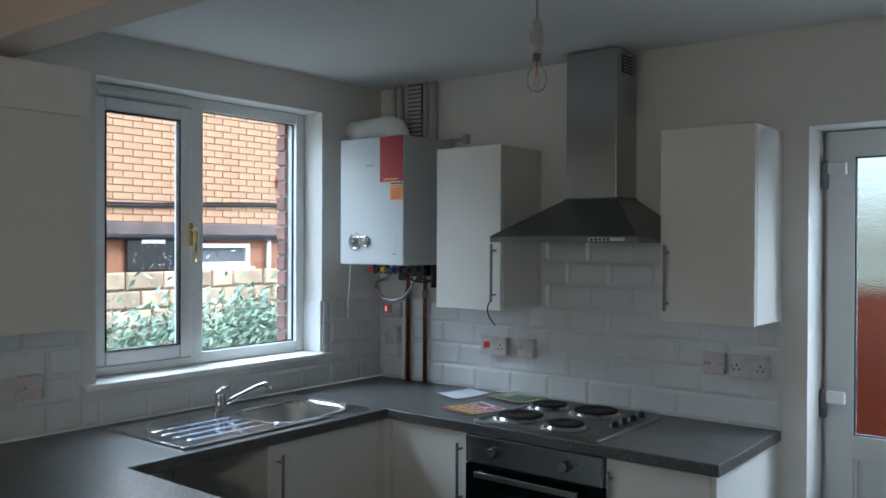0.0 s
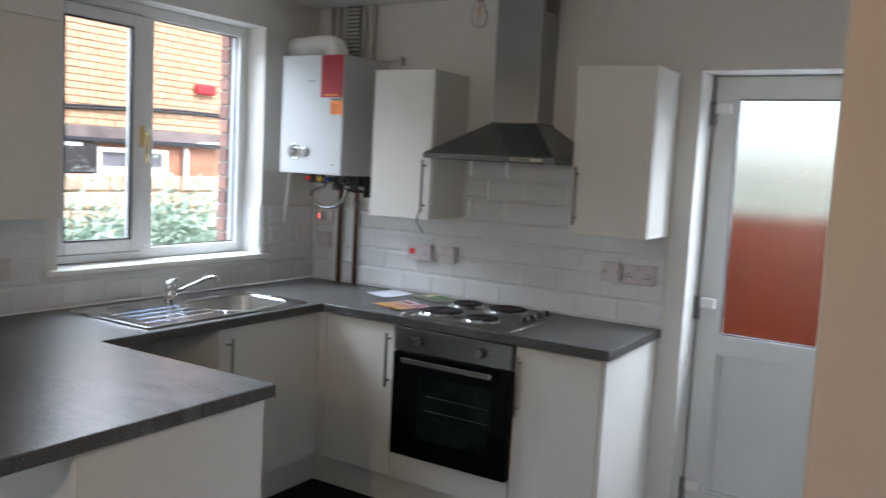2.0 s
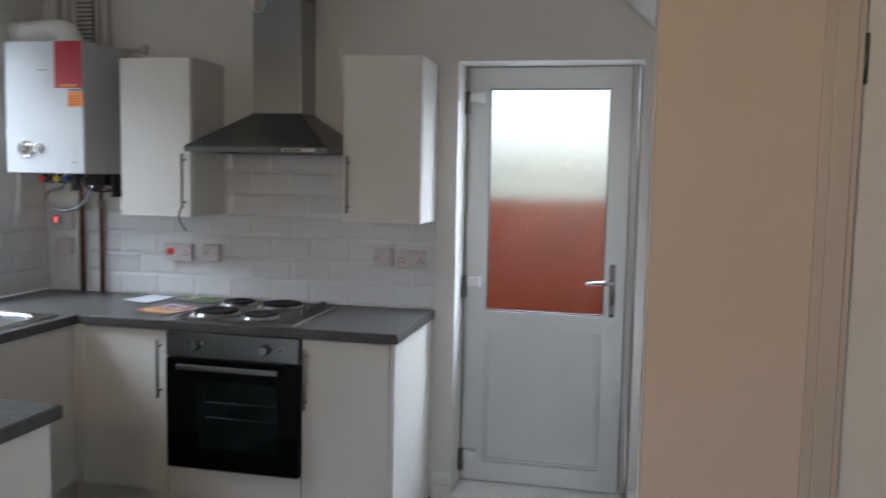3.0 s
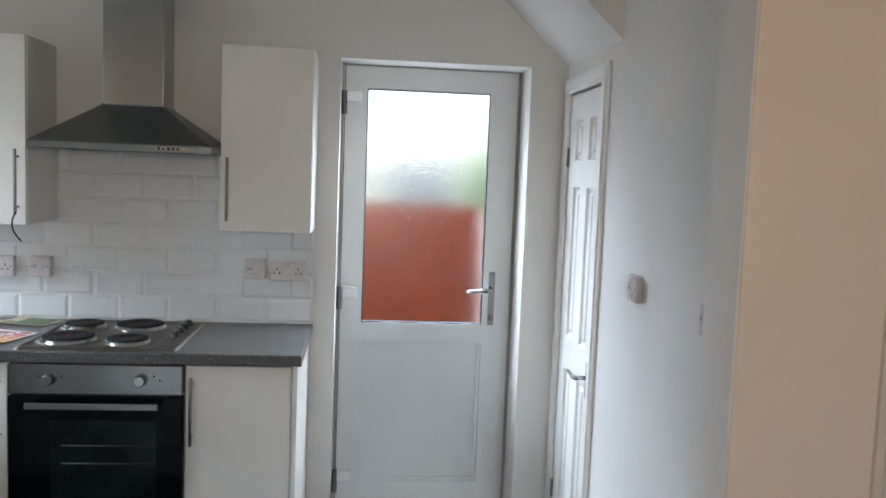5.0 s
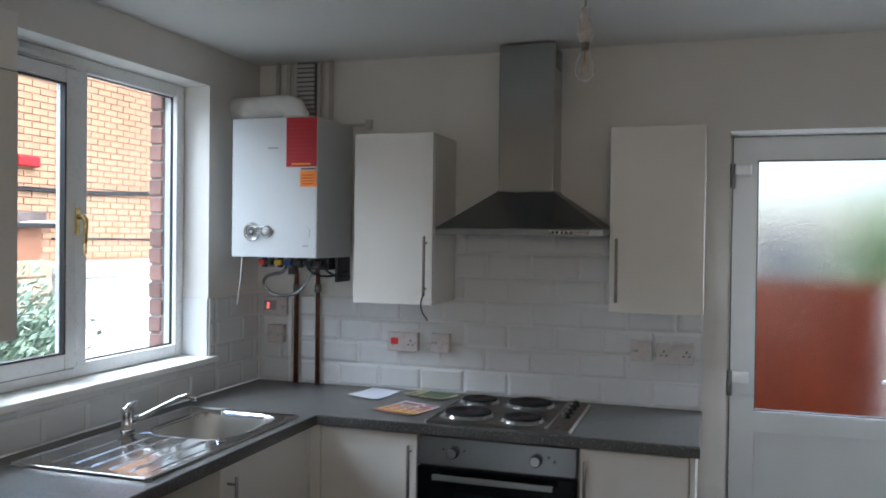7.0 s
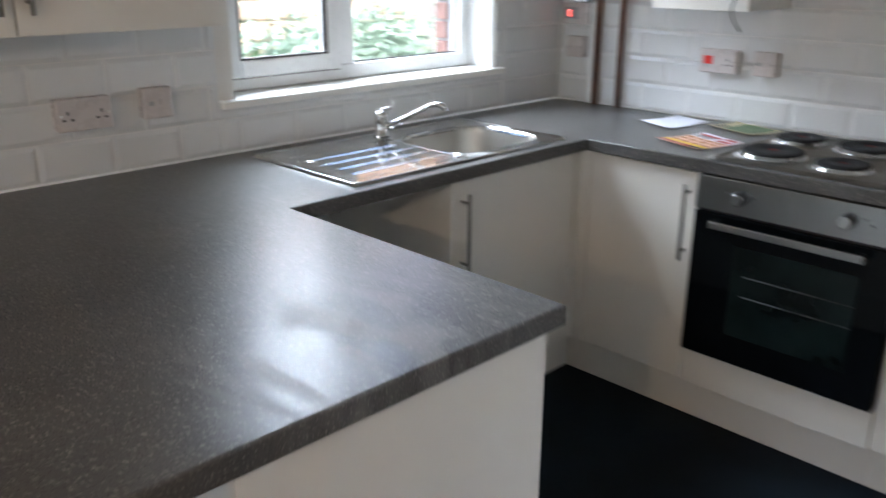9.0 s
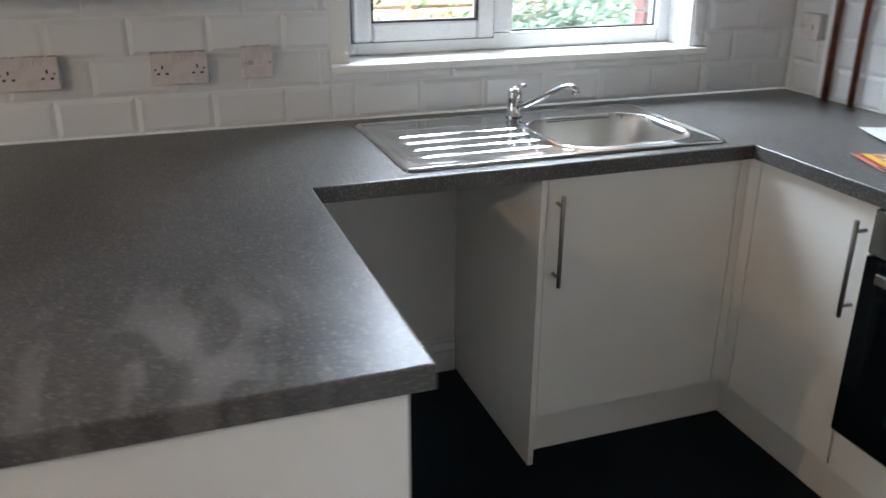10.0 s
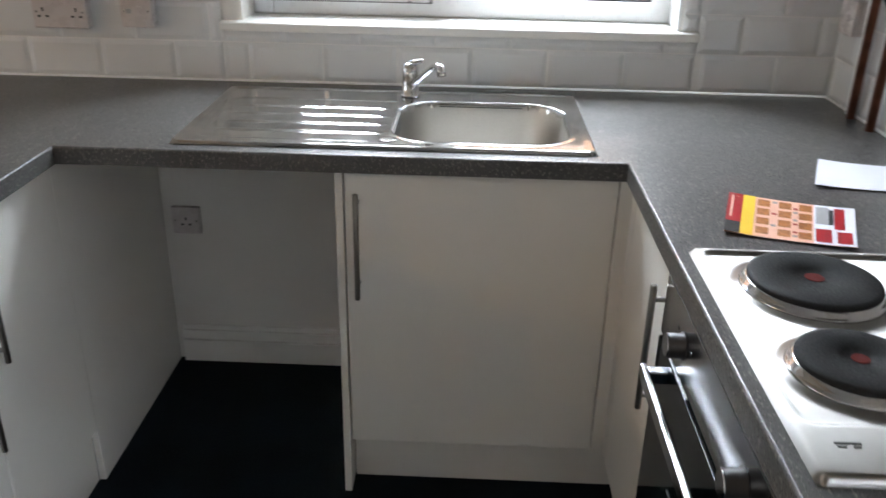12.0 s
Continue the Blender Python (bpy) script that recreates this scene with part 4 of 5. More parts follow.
for a in ([(-2.66, 3.2, 1.511), (-2.64, 3.17, 1.46), (-2.60, 3.2, 1.43), (-2.57, 3.3, 1.42)], [(-2.70, 3.2, 1.511), (-2.66, 3.16, 1.47), (-2.615, 3.2, 1.485)], [(-2.75, 3.2, 1.50), (-2.70, 3.16, 1.44), (-2.64, 3.22, 1.42), (-2.58, 3.3, 1.45)]):
    tagged(new("cable", mesh_of("cable", tube(bmesh.new(), bend(a), 0.0045, 8), BLACKCABLE)), "dark cable looping under the boiler", "cable", "cables under the boiler")
tagged(new("pull_cord", mesh_of("pull_cord", tube(bmesh.new(), bend([(-2.985, 3.06, 1.512), (-2.988, 3.06, 1.44), (-2.995, 3.06, 1.38), (-3.01, 3.065, 1.30)]), 0.0035, 8), CABLE)), "thin white cord hanging under the boiler", "cord")
tagged(new("fused_spur_cable", mesh_of("fused_spur_cable", tube(bmesh.new(), bend([(-2.125, 3.04, 1.375), (-2.132, 3.02, 1.34), (-2.128, 3.03, 1.30), (-2.108, 3.05, 1.265)]), 0.003, 8), BLACKCABLE)), "short dark tie hanging from the unit handle", "cord")

# ---- sink ----
sink = thing("kitchen_sink", (-2.75, 2.24, ZT), "stainless steel sink with drainer, inset in the worktop", "sink")
SX0, SX1, SY0, SY1 = -3.002, -2.500, 1.783, 2.697
BX0, BX1, BY0, BY1, BR = -2.896, -2.552, 2.250, 2.652, 0.100


def rounded(x, y, x0, x1, y0, y1, r):
    """Signed distance to a rounded rectangle, negative inside."""
    qx, qy = abs(x - (x0 + x1) / 2) - (x1 - x0) / 2 + r, abs(y - (y0 + y1) / 2) - (y1 - y0) / 2 + r
    return math.hypot(max(qx, 0), max(qy, 0)) + min(max(qx, qy), 0) - r


def step(a, b, v):
    t = min(1, max(0, (v - a) / (b - a)))
    return t * t * (3 - 2 * t)


def sink_height(x, y):
    z = ZT + 0.0045
    edge = -rounded(x, y, SX0, SX1, SY0, SY1, 0.02)
    z += 0.0045 * step(0.0, 0.005, edge) - 0.0035 * step(0.010, 0.022, edge)
    z -= 0.004 * (1 - step(-0.002, 0.004, edge))
    # drainer with ribs
    dr = -rounded(x, y, -2.895, -2.545, 1.822, 2.262, 0.035)
    if dr > -0.01:
        z -= 0.002 * step(-0.004, 0.010, dr)
        rib = 0.5 + 0.5 * math.cos(2 * math.pi * (x + 2.895) / 0.07)
        end = step(1.845, 1.885, y) * (1 - step(2.19, 2.235, y))
        z += 0.0026 * step(0.80, 0.99, rib) * end * step(0.004, 0.016, dr)
    bowl = -rounded(x, y, BX0, BX1, BY0, BY1, BR)
    z += 0.0015 * step(-0.014, -0.003, bowl) * (1 - step(-0.002, 0.004, bowl))
    z -= 0.150 * step(-0.002, 0.022, bowl) ** 0.8
    return z


nx, ny = 170, 216
xs = [SX0 + (SX1 - SX0) * i / nx for i in range(nx + 1)]
ys = [SY0 + (SY1 - SY0) * j / ny for j in range(ny + 1)]
verts = [(x, y, sink_height(x, y)) for x in xs for y in ys]
faces = [(i * (ny + 1) + j, (i + 1) * (ny + 1) + j, (i + 1) * (ny + 1) + j + 1, i * (ny + 1) + j + 1) for i in range(nx) for j in range(ny)]
me = bpy.data.meshes.new("basin")
me.from_pydata(verts, [], faces)
me.materials.append(SINKSTEEL)
me.materials.append(BOWLSTEEL)
for p in me.polygons:
    p.use_smooth = True
    p.material_index = int(rounded(p.center.x, p.center.y, BX0, BX1, BY0, BY1, BR) < 0.0)
basin = new("basin", me)
basin.parent, basin.matrix_parent_inverse = sink, Matrix.Translation(-Vector(sink.location))
part("waste", lathe(bmesh.new(), [(0.040, 0.0), (0.040, 0.003), (0.032, 0.004), (0.030, 0.001)], (-2.715, 2.46, ZT - 0.145), 28), CHROME, sink, "chrome waste ring")
part("overflow", lathe(bmesh.new(), [(0.019, 0.0), (0.019, 0.0025), (0.015, 0.003)], (-2.562, 2.245, ZT + 0.0045), 24), CHROME, sink, "round chrome tap-hole cover")

tap = thing("mixer_tap", (-2.95, 2.268, ZT + 0.005), "chrome single-lever mixer tap with a raised spout", "tap")
part("tap_body", lathe(bmesh.new(), [(0.025, 0.0), (0.025, 0.005), (0.021, 0.009), (0.021, 0.048), (0.0215, 0.050), (0.0215, 0.070), (0.020, 0.078), (0.014, 0.084), (0.006, 0.086)], (-2.955, 2.266, ZT + 0.006), 28), CHROME, tap)
part("spout", tube(bmesh.new(), [(-2.952, 2.268, 0.942), (-2.910, 2.285, 0.962), (-2.84, 2.315, 1.002), (-2.79, 2.336, 1.029), (-2.765, 2.346, 1.035), (-2.747, 2.353, 1.030), (-2.742, 2.355, 1.016)], [0.012, 0.010, 0.008, 0.008, 0.009, 0.011, 0.011], 16), CHROME, tap)
part("lever", tube(bmesh.new(), [(-2.955, 2.262, 0.992), (-2.954, 2.270, 1.000), (-2.949, 2.286, 1.006), (-2.944, 2.300, 1.009)], [0.012, 0.009, 0.006, 0.005], 14), CHROME, tap)

# ---- hob ----
hob = thing("electric_hob", (-1.75, 3.05, ZT), "stainless steel electric hob with four sealed plates", "hob")
HBX0, HBX1, HBY0, HBY1 = -2.027, -1.473, 2.776, 3.312
PLATES = ((-1.892, 2.920, 0.090), (-1.674, 2.895, 0.0725), (-1.918, 3.184, 0.0725), (-1.704, 3.190, 0.090))


def hob_height(x, y):
    """Pressed steel tray: raised rim, sunk cooking area, dished rings round the plates, raised control strip."""
    edge = -rounded(x, y, HBX0, HBX1, HBY0, HBY1, 0.012)
    z = ZT + 0.001 + 0.010 * step(0.0, 0.006, edge)
    sunk = -rounded(x, y, HBX0 + 0.012, -1.562, HBY0 + 0.012, HBY1 - 0.012, 0.02)
    z -= 0.006 * step(0.0, 0.010, sunk)
    for px, py, r in PLATES:
        z += 0.005 * (1 - step(r + 0.004, r + 0.024, math.hypot(x - px, y - py)))
    return z


nx, ny = 138, 134
xs = [HBX0 + (HBX1 - HBX0) * i / nx for i in range(nx + 1)]
ys = [HBY0 + (HBY1 - HBY0) * j / ny for j in range(ny + 1)]
me = bpy.data.meshes.new("tray")
me.from_pydata([(x, y, hob_height(x, y)) for x in xs for y in ys], [], [(i * (ny + 1) + j, (i + 1) * (ny + 1) + j, (i + 1) * (ny + 1) + j + 1, i * (ny + 1) + j + 1) for i in range(nx) for j in range(ny)])
me.materials.append(HOBSTEEL)
brush = me.uv_layers.new(name="brush")
for lp in me.loops:
    co = me.vertices[lp.vertex_index].co
    brush.data[lp.index].uv = (co.y, co.x)
for p in me.polygons:
    p.use_smooth = True
tray = new("tray", me)
tray.parent, tray.matrix_parent_inverse = hob, Matrix.Translation(-Vector(hob.location))
for x, y, r in PLATES:
    part("trim_ring", lathe(bmesh.new(), [(r + 0.011, 0.0), (r + 0.008, 0.004), (r + 0.004, 0.006), (r + 0.003, 0.0125), (r, 0.013)], (x, y, ZT + 0.008), 48), DARKCHROME, hob, "polished steel trim ring")
    hp = part("hotplate", lathe(bmesh.new(), [(r, 0.0), (r + 0.0015, 0.014), (r, 0.0175), (r - 0.006, 0.0195), (r * 0.34, 0.0195), (r * 0.32, 0.0175), (0.002, 0.0175)], (x, y, ZT + 0.009), 48), IRON, hob, "dark cast-iron hotplate")
    part("red_dot", lathe(bmesh.new(), [(r * 0.15, 0.0), (r * 0.15, 0.0008)], (x, y, ZT + 0.0267), 24), REDSPOT, hp, "red centre dot")
for k in range(4):
    y = 3.005 + k * 0.077
    kn = part("knob", lathe(bmesh.new(), [(0.020, 0.0), (0.019, 0.004), (0.016, 0.006), (0.015, 0.020), (0.013, 0.022)], (-1.527, y, ZT + 0.010), 24), BLACK, hob, "black control knob")
    part("grip", boxed(-1.531, -1.525, y - 0.016, y + 0.016, ZT + 0.031, ZT + 0.037, 0.002), NICKEL, kn)
bm = bmesh.new()
for x, y, w, h in ((-1.530, 2.826, 0.003, 0.028), (-1.524, 2.818, 0.002, 0.010), (-1.524, 2.834, 0.002, 0.008), (-1.518, 2.90, 0.004, 0.004), (-1.52, 2.955, 0.004, 0.006)):
    box(bm, x - w / 2, x + w / 2, y - h / 2, y + h / 2, ZT + 0.0105, ZT + 0.0116)
tagged(part("marking", bm, BLACK, hob), kind="stuff")

# ---- papers on the worktop ----


def sheet(name, corners, thick, mat, label, curl=0.0, n=10):
    """A sheet through four corners (x, y) on the worktop, with a little curl."""
    a, b, c, d = [Vector((*p, ZT + 0.0012)) for p in corners]
    ob = thing(name, (a + c) / 2, label, "leaflet")
    bm = bmesh.new()
    grid = {}
    for i in range(n + 1):
        for j in range(n + 1):
            u, v = i / n, j / n
            p = (a.lerp(b, u)).lerp(d.lerp(c, u), v)
            p.z += curl * (2 * abs(u - 0.5)) ** 2.5 + 0.4 * curl * (2 * abs(v - 0.5)) ** 3
            grid[i, j] = (bm.verts.new(p), bm.verts.new(p + Vector((0, 0, thick))))
    for i in range(n):
        for j in range(n):
            for k in (0, 1):
                bm.faces.new([grid[q][k] for q in ((i, j), (i + 1, j), (i + 1, j + 1), (i, j + 1))])
    for i in range(n):
        for p, q in (((i, 0), (i + 1, 0)), ((i, n), (i + 1, n)), ((0, i), (0, i + 1)), ((n, i), (n, i + 1))):
            bm.faces.new((grid[p][0], grid[q][0], grid[q][1], grid[p][1]))
    part("page", bm, mat, ob, smooth=False)

    def printed(u0, u1, v0, v1, m, name="print_block"):
        lift = 0.0003 if name == "page_panel" else 0.0009 if m is PINKPRINT else 0.0006
        bm = bmesh.new()
        rows = []
        for i in range(5):
            u = u0 + (u1 - u0) * i / 4
            col = []
            for v in (v0, v1):
                p = (a.lerp(b, u)).lerp(d.lerp(c, u), v)
                p.z += curl * (2 * abs(u - 0.5)) ** 2.5 + 0.4 * curl * (2 * abs(v - 0.5)) ** 3 + thick + lift
                col.append(bm.verts.new(p))
            rows.append(col)
        for p, q in zip(rows, rows[1:]):
            bm.faces.new((p[0], q[0], q[1], p[1]))
        return part(name, bm, m, ob)

    return ob, printed


menu, ink = sheet("takeaway_menu", ((-2.292, 2.912), (-2.225, 3.115), (-2.052, 3.050), (-2.106, 2.852)), 0.0010, PINKPRINT, "folded red, yellow and pink takeaway menu on worktop", 0.003)
for k in range(8):
    ink(0.685, 1.0, k / 8, (k + 1) / 8, PAPER, "page_panel")
ink(0.0, 0.12, 0.0, 0.72, RED), ink(0.0, 0.12, 0.72, 1.0, BLACK)
ink(0.025, 0.045, 0.06, 0.62, PINKPRINT), ink(0.065, 0.085, 0.06, 0.5, PINKPRINT)
ink(0.12, 0.22, 0.0, 1.0, YELLOW)
for i, u in enumerate((0.24, 0.41, 0.57)):
    for v in (0.05, 0.28, 0.52, 0.76):
        ink(u, u + 0.10, v, v + 0.17, BROWNPRINT, "picture")
for k in range(9):
    ink(0.355 if k % 3 == 0 else 0.525, 0.395 if k % 3 == 0 else 0.56, 0.06 + k * 0.1, 0.11 + k * 0.1, RED if k % 2 else GREYPRINT)
ink(0.70, 0.80, 0.05, 0.50, GREYPRINT), ink(0.84, 0.92, 0.05, 0.6, RED), ink(0.70, 0.82, 0.62, 0.95, RED), ink(0.86, 0.97, 0.66, 0.95, RED), ink(0.80, 0.835, 0.1, 0.5, BLACK)
folder, ink = sheet("garden_leaflet", ((-2.290, 3.255), (-2.243, 3.385), (-2.046, 3.325), (-2.098, 3.185)), 0.0012, SANDPRINT, "green and sand-coloured leaflet lying on worktop", 0.004)
ink(0.08, 0.95, 0.25, 0.92, GREENPRINT, "picture"), ink(0.05, 0.5, 0.08, 0.18, BLACK)
sheet("blank_letter", ((-2.512, 3.155), (-2.470, 3.350), (-2.322, 3.312), (-2.350, 3.090)), 0.0008, PAPER, "plain white folded letter lying on worktop", 0.004)

# ---- sockets and switches ----


def plate(name, label, at, w, h, facing, pins=(), rockers=(), extra=(), deep=0.022):
    """A moulded wall plate. Built flat in x (width), z (height), front towards -y, then turned to its wall."""
    ob = thing(name, (0, 0, 0), label, "socket" if "socket" in name else "switch")
    part("faceplate", boxed(-w / 2, w / 2, -0.012, 0.0, -h / 2, h / 2, 0.004, 2), SOCKET, ob)
    part("back_box", boxed(-w / 2 + 0.0015, w / 2 - 0.0015, 0.0008, deep + 0.002, -h / 2 + 0.0015, h / 2 - 0.0015, 0.002, 1), SOCKET, ob)
    for cx in pins:
        bm = boxed(cx - 0.0025, cx + 0.0025, -0.0126, -0.0118, 0.001, 0.011)
        for dx in (-0.011, 0.011):
            box(bm, cx + dx - 0.0042, cx + dx + 0.0042, -0.0126, -0.0118, -0.0145, -0.009)
        tagged(part("pin_holes", bm, PINHOLE, ob), kind="stuff")
    for cx, cz, m in rockers:
        part("rocker", boxed(cx - 0.0055, cx + 0.0055, -0.0165, -0.011, cz - 0.009, cz + 0.009, 0.002), m, ob)
    for x0, x1, z0, z1, m in extra:
        part("detail", boxed(x0, x1, -0.0135, -0.0115, z0, z1, 0.0005, 1), m, ob)
    bm = bmesh.new()
    for sx in (-1, 1):
        lathe(bm, [(0.0032, 0.0), (0.0030, -0.0008)], (sx * (w / 2 - 0.011), -0.012, 0.0), 10, "Y")
    tagged(part("screws", bm, CHROME, ob), kind="stuff")
    ob.matrix_world = pose(*at, 0, 0, {"S": 0, "E": 90, "W": -90}[facing]) @ pose(0, -deep, 0)
    return ob


DS = dict(w=0.147, h=0.086, pins=(-0.045, 0.045), rockers=((-0.012, 0.028, SOCKET), (0.012, 0.028, SOCKET)))
YT = YN - 0.014
plate("cooker_switch_socket", "white cooker switch and socket, red rocker on", (-2.332, YT, 1.132), 0.147, 0.086, "S", pins=(0.040,), rockers=((0.005, 0.024, SOCKET),), extra=((-0.055, -0.020, -0.012, 0.018, REDSWITCH), (-0.050, -0.040, -0.022, -0.014, GREYPRINT)))
plate("fused_switch", "white fused spur switch on the tiles", (-2.154, YT, 1.134), 0.086, 0.086, "S", rockers=((0.012, 0.0, SOCKET),), extra=((-0.026, -0.012, -0.006, 0.006, GREYPRINT),))
plate("fused_switch", "white fused spur switch near the back door", (-1.277, YT, 1.147), 0.086, 0.086, "S", rockers=((0.014, 0.0, SOCKET),), extra=((-0.026, -0.010, -0.006, 0.006, GREYPRINT),))
plate("double_socket", "white double socket on tiles near the back door", (-1.140, YT, 1.144), facing="S", **DS)
plate("boiler_switch", "white boiler controller with a red light", (-2.990, YT, 1.272), 0.13, 0.086, "S", rockers=((0.035, 0.0, SOCKET),), extra=((-0.0545, 0.010, -0.022, 0.024, GREYPRINT), (0.028, 0.050, -0.018, 0.018, SOCKET)), deep=0.012)
controller = bpy.data.objects["boiler_switch"]
for cx, cz in ((-0.032, 0.010), (-0.032, 0.0), (-0.032, -0.010)):
    digit = part("display_segment", boxed(cx - 0.006, cx + 0.006, -0.0150, -0.0136, cz - 0.0012, cz + 0.0012), REDNEON, controller, "red glowing display segment")
    digit.matrix_parent_inverse = Matrix()
plate("light_switch_fused", "white fused switch below the boiler controller", (-2.980, YT, 1.139), 0.086, 0.086, "S", rockers=((0.012, 0.0, SOCKET),), extra=((-0.028, -0.014, -0.006, 0.006, SOCKET),))
XT = XW + 0.014
plate("double_socket", "white double socket on tiles beside the peninsula", (XT, 0.952, 1.093), facing="E", **DS)
plate("double_socket", "white double socket on tiles above the peninsula", (XT, 1.323, 1.090), facing="E", **DS)
plate("fused_switch", "white fused spur switch above the peninsula", (XT, 1.530, 1.097), 0.086, 0.086, "E", rockers=((0.010, 0.004, SOCKET),), extra=((-0.026, -0.012, -0.006, 0.006, GREYPRINT),))
plate("single_socket", "white single socket low on the wall in appliance space", (XW + 0.003, 1.588, 0.487), 0.086, 0.086, "E", pins=(0.0,), rockers=((0.020, 0.028, SOCKET),), deep=0.004)
plate("light_switch", "white light switch on the side wall", (XE - 0.003, 2.315, 1.243), 0.086, 0.086, "W", rockers=((0.0, 0.0, SOCKET),), deep=0.008)
plate("light_switch", "white light switch behind the wall end", (XE - 0.003, 1.735, 1.243), 0.086, 0.086, "W", rockers=((0.0, 0.0, SOCKET),), deep=0.008)

# ---- pendants ----


def pendant(at, label, lit=False):
    x, y, z = at
    ob = thing("pendant_light", (x, y, CEIL), label, "lamp")
    part("ceiling_rose", lathe(bmesh.new(), [(0.045, 0.0), (0.042, -0.014), (0.018, -0.026), (0.010, -0.028)], (x, y, CEIL - 0.001), 28), SOCKET, ob)
    part("cord", tube(bmesh.new(), [(x, y, CEIL - 0.02), (x, y, z + 0.165)], 0.0032, 8), CORD, ob)
    part("lampholder", lathe(bmesh.new(), [(0.007, 0.172), (0.013, 0.165), (0.015, 0.140), (0.019, 0.138), (0.019, 0.105), (0.022, 0.103), (0.022, 0.093), (0.018, 0.090), (0.017, 0.072)], (x, y, z), 24), SOCKET, ob)
    part("bulb_cap", lathe(bmesh.new(), [(0.0125, 0.074), (0.0125, 0.052)], (x, y, z), 20), NICKEL, ob, "steel bulb cap")
    outer = [(0.012, 0.054), (0.013, 0.047), (0.018, 0.034), (0.0245, 0.019), (0.0285, 0.003), (0.0285, -0.011), (0.0245, -0.024), (0.015, -0.034), (0.002, -0.038)]
    inner = [] if lit else [(max(r - 0.0008, 0.0012), h + (0.0008 if h < 0 else 0.0)) for r, h in outer[::-1]]
    bulb = part("bulb", lathe(bmesh.new(), outer + inner, (x, y, z), 28), LOUNGEBULB if lit else CLEAR, ob, "" if lit else "clear glass bulb")
    if not lit:
        bm = bmesh.new()
        for k in range(4):
            a = k * math.pi / 2
            c, s = 0.009 * math.cos(a), 0.009 * math.sin(a)
            tube(bm, [(x + c * 0.5, y + s * 0.5, z + 0.022), (x + c, y + s, z - 0.014)], 0.0006, 6)
        tube(bm, [(x, y, z + 0.052), (x, y, z + 0.012)], 0.002, 8)
        tagged(part("filament", bm, FILAMENT, bulb), kind="stuff")
    return ob


pendant((-1.353, 2.173, 2.088), "unlit clear filament bulb on a white pendant cord")
pendant((-0.7, -0.75, 1.835), "lit warm bulb on a white pendant cord in lounge", True)

# ---- outside ----
ground = structure("ground", boxed(-120, 120, -120, 120, -0.6, -0.35), GRASS, "rough garden ground", "ground")
structure("pavement", boxed(-2.6, 1.6, 3.76, 5.6, -0.35, -0.10), PAVING, "concrete yard outside the back door", "paving")
fence = thing("garden_fence", (-1.0, 5.05, -0.1), "terracotta-stained close-board garden fence", "fence")
for k in range(26):
    x = -2.62 + k * 0.098
    h = 1.385 + 0.004 * math.sin(k * 2.3)
    part("board", boxed(x, x + 0.104, 5.05 + 0.006 * (k % 2), 5.068 + 0.006 * (k % 2), -0.1, h, 0.002, 1), FENCE, fence)
for z in (0.2, 1.0):
    part("rail", boxed(-2.62, -0.07, 5.076, 5.12, z, z + 0.08), FENCE, fence)


def shrub(name, at, size, count, seed, mat, label, category="shrub", trunk=0.35, leaf=0.05):
    rng = random.Random(seed)
    ob = thing(name, at, label, category)
    bm = bmesh.new()
    base = Vector(at)
    tips = []
    for k in range(7):
        a, lean = rng.uniform(0, 6.28), rng.uniform(0.1, 0.75)
        tip = base + Vector((math.cos(a) * lean * size[0], math.sin(a) * lean * size[1], trunk * size[2] + rng.uniform(0.35, 0.85) * size[2] * (1 - trunk)))
        mid = base.lerp(tip, 0.5) + Vector((0, 0, 0.08 * size[2]))
        tube(bm, [base, mid, tip], [0.03 * size[2], 0.018 * size[2], 0.006 * size[2]], 6)
        tips += [mid.lerp(tip, f) for f in (0.2, 0.6, 1.0)]
    part("trunk", bm, BARK, ob)
    vs_, fs = [], []
    for k in range(count):
        t = rng.choice(tips)
        p = t + Vector((rng.gauss(0, 0.26) * size[0], rng.gauss(0, 0.26) * size[1], rng.gauss(0, 0.16) * size[2]))
        n = Vector((rng.gauss(0, 1), rng.gauss(0, 1), rng.gauss(0.5, 1))).normalized()
        u = n.orthogonal().normalized() * leaf * rng.uniform(0.6, 1.5)
        v = n.cross(u) * 0.55
        i = len(vs_)
        vs_ += [p - u, p + v * 0.8 + n * leaf * 0.15, p + u, p - v * 0.8 + n * leaf * 0.15]
        fs.append((i, i + 1, i + 2, i + 3))
    me = bpy.data.meshes.new("crown")
    me.from_pydata([tuple(v) for v in vs_], [], fs)
    me.materials.append(mat)
    c = new("crown", me)
    c.parent, c.matrix_parent_inverse = ob, Matrix.Translation(-base)
    tagged(c, kind="stuff")
    return ob


shrub("garden_tree", (1.0, 8.9, -0.35), (0.8, 0.9, 2.3), 2600, 3, TREELEAF, "leafy green tree beyond the garden fence", "tree", 0.4, 0.09)
shrub("garden_shrub", (-6.4, 4.3, -0.35), (0.5, 0.75, 1.3), 6500, 5, LEAF, "pale green shrub by the garden wall", "shrub", 0.2, 0.036)
shrub("garden_shrub", (-6.5, 5.5, -0.35), (0.55, 0.85, 1.38), 7500, 6, LEAF, "pale green shrub by the garden wall", "shrub", 0.2, 0.036)
shrub("garden_shrub", (-5.4, 2.9, -0.35), (0.5, 0.6, 1.15), 2600, 7, DARKLEAF, "dark green shrub near the window", "shrub", 0.2, 0.036)
shrub("garden_shrub", (-6.85, 3.35, -0.35), (0.42, 0.42, 1.12), 3800, 8, OLIVELEAF, "yellowing olive-green shrub by the garden wall", "shrub", 0.2, 0.034)
